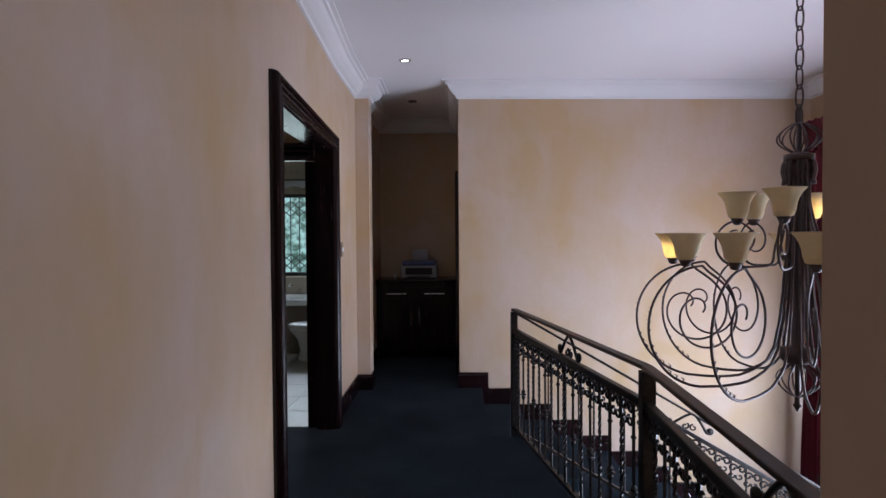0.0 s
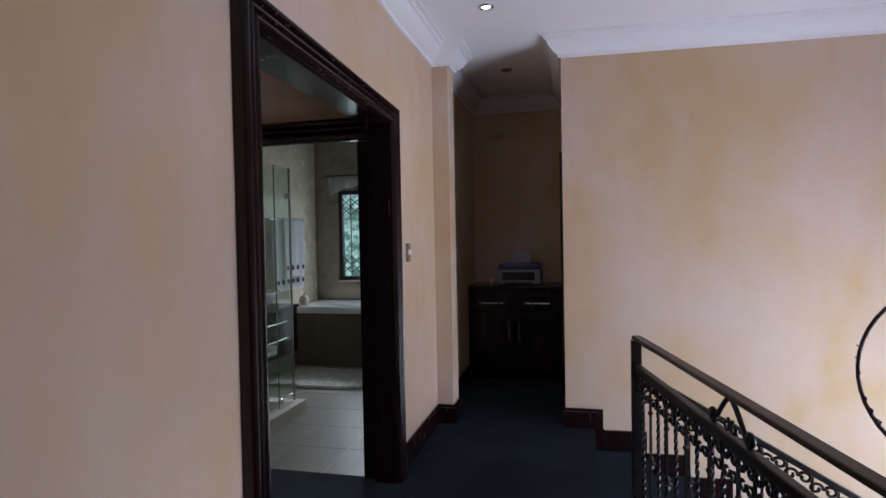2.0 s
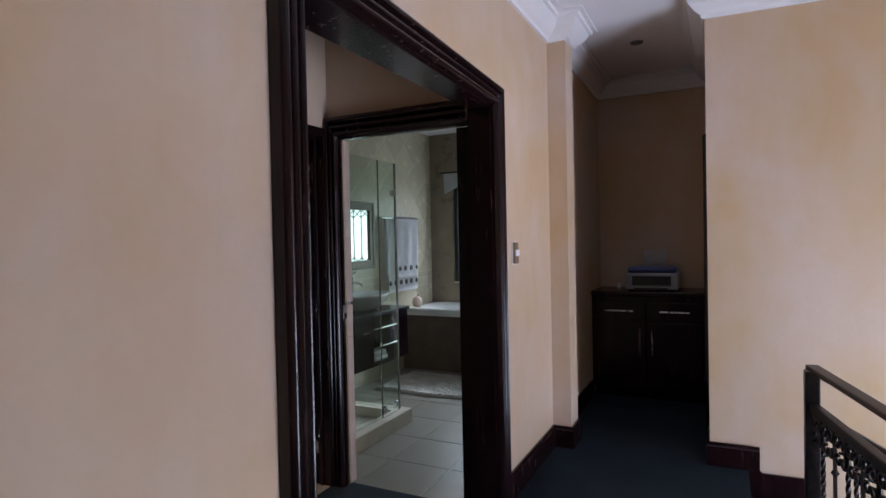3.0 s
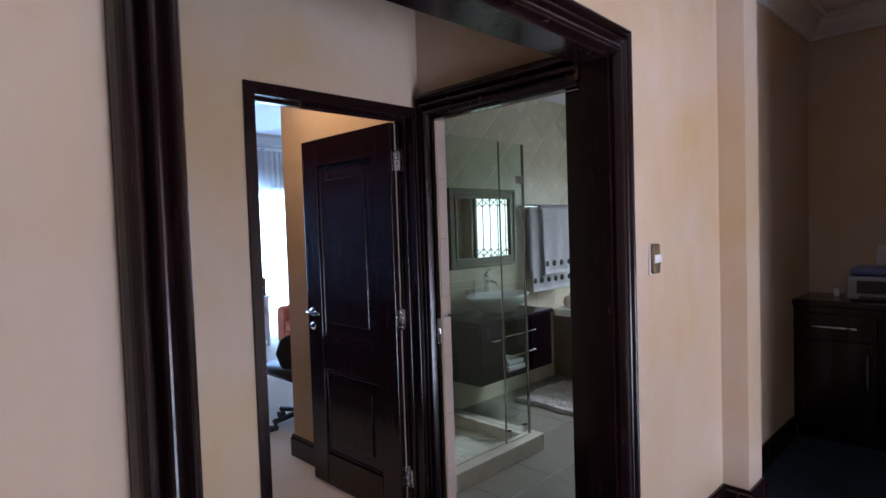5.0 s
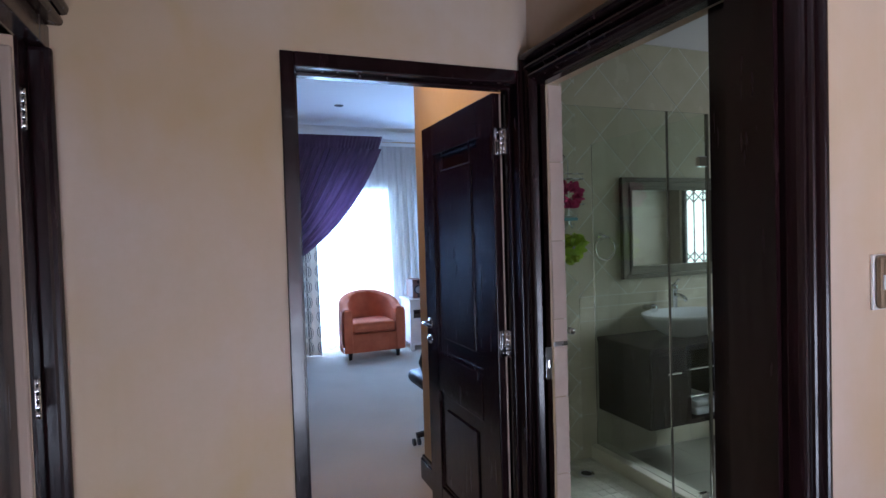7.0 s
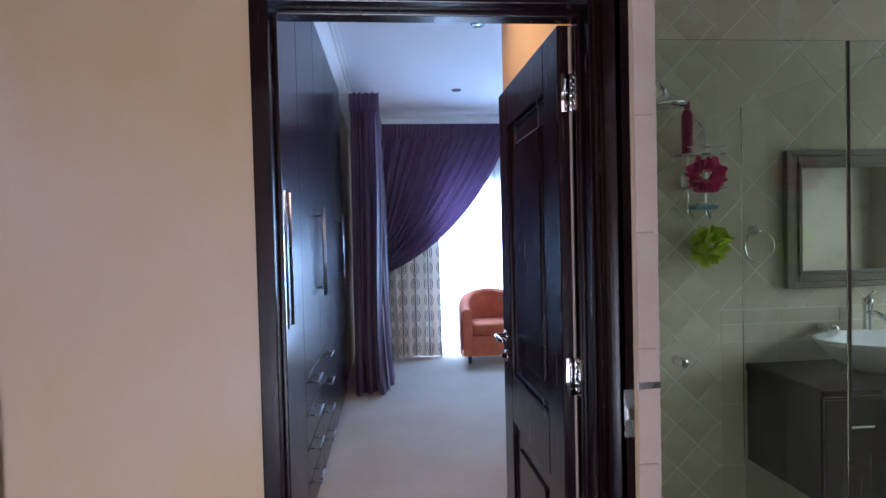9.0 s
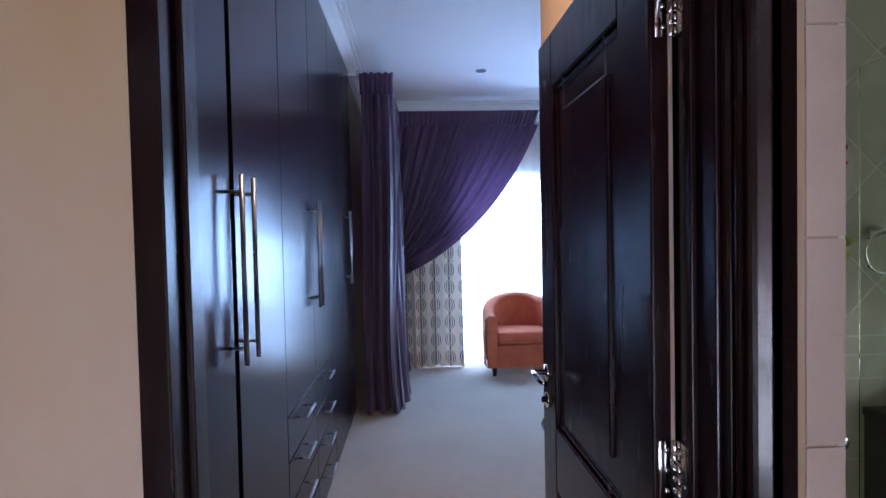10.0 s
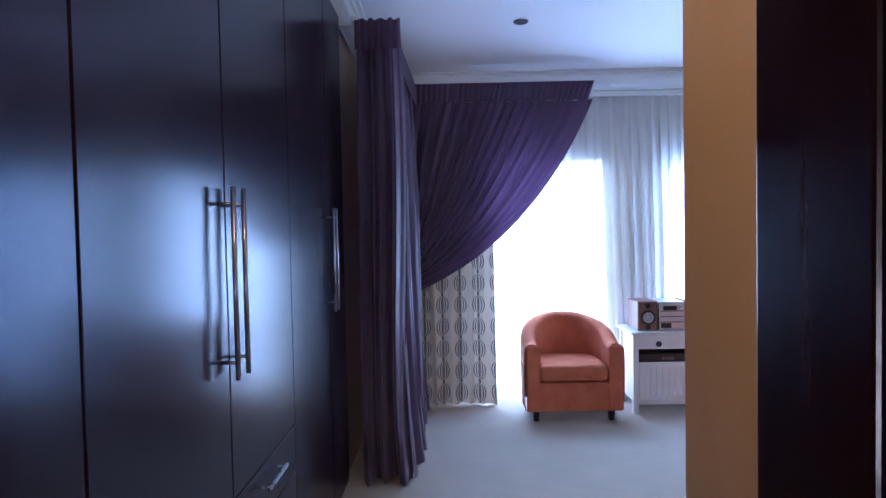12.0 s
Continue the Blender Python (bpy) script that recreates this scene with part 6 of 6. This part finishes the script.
def valance():
    """A short pale swag that sags between the ends of a dark rod."""
    t = thing("window_valance", (-1.88, 7.55, 2.24), "pale sheer swag valance on a dark rod above the barred window", "valance")
    part("rod", tube(bmesh.new(), [(-2.74, 7.55, 2.235), (-1.05, 7.55, 2.235)], 0.011, 8), IRON, t)
    for x in (-2.66, -1.13):
        part("bracket", tube(bmesh.new(), [(x, 7.55, 2.235), (x, 7.599, 2.235)], 0.007, 6), IRON, t)

    def f(u, v):
        drop = 0.09 + 0.16 * abs(2 * u - 1) ** 2.2 + 0.012 * math.sin(40 * u)
        return Vector((-2.70 + 1.60 * u, 7.55 + 0.012 + 0.014 * math.sin(62 * u + 2 * v) * (0.4 + v), 2.23 - drop * v))

    bm = bmesh.new()
    sheet(bm, f, 120, 8)
    part("cloth", bm, SHEER, t, smooth=True)


valance()


def foliage_glow():
    m = bpy.data.materials.new("sunlit_garden_glow")
    m.use_nodes = True
    n, l = m.node_tree.nodes, m.node_tree.links
    b = n["Principled BSDF"]
    tc, no = n.new("ShaderNodeTexCoord"), n.new("ShaderNodeTexNoise")
    no.inputs["Scale"].default_value, no.inputs["Detail"].default_value = 11.0, 6
    l.new(tc.outputs["Object"], no.inputs["Vector"])
    r = n.new("ShaderNodeValToRGB")
    r.color_ramp.elements[0].position, r.color_ramp.elements[0].color = 0.40, (0.05, 0.16, 0.10, 1)
    r.color_ramp.elements[1].position, r.color_ramp.elements[1].color = 0.62, (0.55, 0.92, 0.82, 1)
    l.new(no.outputs[0], r.inputs[0])
    l.new(r.outputs[0], b.inputs["Emission Color"])
    b.inputs["Emission Strength"].default_value = 0.75
    b.inputs["Base Color"].default_value = (0.02, 0.02, 0.02, 1)
    return m


part("edge_strip", boxes([(-1.6705, 4.13, 1.060, -1.664, 4.189, 1.076)], 0.001), STEEL, reveal, "dull metal strip across the tiles")
setting("backdrop_trees", boxes([(-6.5, 9.4, -1, 1.5, 9.5, 5)]), foliage_glow(), "bright blurred garden greenery outside the bathroom", "backdrop")

# ---- stairwell window and red curtains ----
w4 = tagged(new("window_4"), "tall stairwell window with dark frame and glazing bars", "window", kind="structure")
w4.location = (XE + 0.1, 3.8, -0.9)
rows = [(XE + 0.06, 2.6, -0.9, XE + 0.13, 2.66, 2.35), (XE + 0.06, 4.96, -0.9, XE + 0.13, 5.02, 2.35), (XE + 0.06, 2.66, -0.9, XE + 0.13, 4.96, -0.84), (XE + 0.06, 2.66, 2.29, XE + 0.13, 4.96, 2.35)]
part("window_frame", boxes(rows), ALU, w4)
for y in (3.2, 3.8, 4.4):
    part("mullion", boxes([(XE + 0.07, y - 0.02, -0.84, XE + 0.12, y + 0.02, 2.29)]), ALU, w4)
for k in range(8):
    y = 2.72 + 0.3 * k
    part("bar", tube(bmesh.new(), [(XE + 0.03, y, -0.89), (XE + 0.03, y, 2.34)], 0.006, 6), ALU, w4)
p = part("pane", boxes([(XE + 0.092, 2.66, -0.84, XE + 0.096, 4.96, 2.29)]), PANE, w4)
p.visible_shadow = False
part("window_sill", boxes([(XE - 0.06, 2.55, -0.94, XE + 0.06, 5.07, -0.902)], 0.004), WHITE_PAINT, w4)
setting("backdrop_street", boxes([(XE + 5, -4, -6, XE + 5.1, 12, 8)]), glow("bright_day_haze", (0.92, 0.95, 1.0), 3.4), "bright overexposed daylight outside the stair window", "backdrop")
hanging("red_sheer_curtain", (XE - 0.10, 2.6), (XE - 0.10, 4.95), (-1, 0), 0.55, 2.38, 0.10, 0.025, RED_SHEER, "translucent red voile curtain over the stair window", "curtain")
hanging("red_drape", (XE - 0.17, 4.72), (XE - 0.17, 5.20), (-1, 0), -1.2, 2.42, 0.11, 0.04, RED_DRAPE, "dark red drape hanging at the window's edge", "curtain", head=0.14)
hanging("red_valance", (XE - 0.20, 2.5), (XE - 0.20, 5.20), (-1, 0), 2.20, 2.46, 0.09, 0.025, RED_DRAPE, "dark red gathered valance above the stair window", "valance", head=0.06)
rod = thing("curtain_rod", (XE - 0.14, 3.9, 2.45), "dark curtain rod above the stair window", "curtain rod")
part("rod", tube(bmesh.new(), [(XE - 0.14, 2.4, 2.45), (XE - 0.14, 5.22, 2.45)], 0.014, 10), IRON, rod)
for y in (2.45, 5.18):
    part("bracket", tube(bmesh.new(), [(XE - 0.14, y, 2.45), (XE - 0.001, y, 2.45)], 0.008, 8), IRON, rod)

# ---- tiles, piece by piece ----
tile_field(bath_wall, "tile", TILE, 4.223, 5.10, 0.02, 2.705, 0.15, 0.007, True, west)
tile_field(bath_wall, "tile", TILE, 5.10, 7.595, 1.06, 2.705, 0.30, 0.008, True, west)
tile_field(bath_wall, "tile", TILE, 5.10, 7.595, 0.0, 0.985, 0.30, 0.004, False, west)
for k in range(8):
    part("border_tile", prism([(5.102 + 0.31 * k, 0.99), (5.408 + 0.31 * k, 0.99), (5.408 + 0.31 * k, 1.055), (5.102 + 0.31 * k, 1.055)], 0.008, west), TILE, bath_wall)
tile_field(bath_floor, "tile", FLOOR_TILE, -2.9, -0.845, 4.13, 6.86, 0.42, 0.005, False, lambda u, v, w: Vector((u, v, -0.0065 + w)), 0.005)
tile_field(shower_base, "tile", MOSAIC, -2.895, -2.025, 4.194, 5.156, 0.058, 0.006, False, lambda u, v, w: Vector((u, v, 0.018 + w)), 0.005)
tile_field(reveal, "tile", PINK_TILE, 4.13, 4.188, 0.0, 2.02, 0.29, 0.004, False, lambda u, v, w: Vector((-1.6705 + w, u, v)), 0.004)
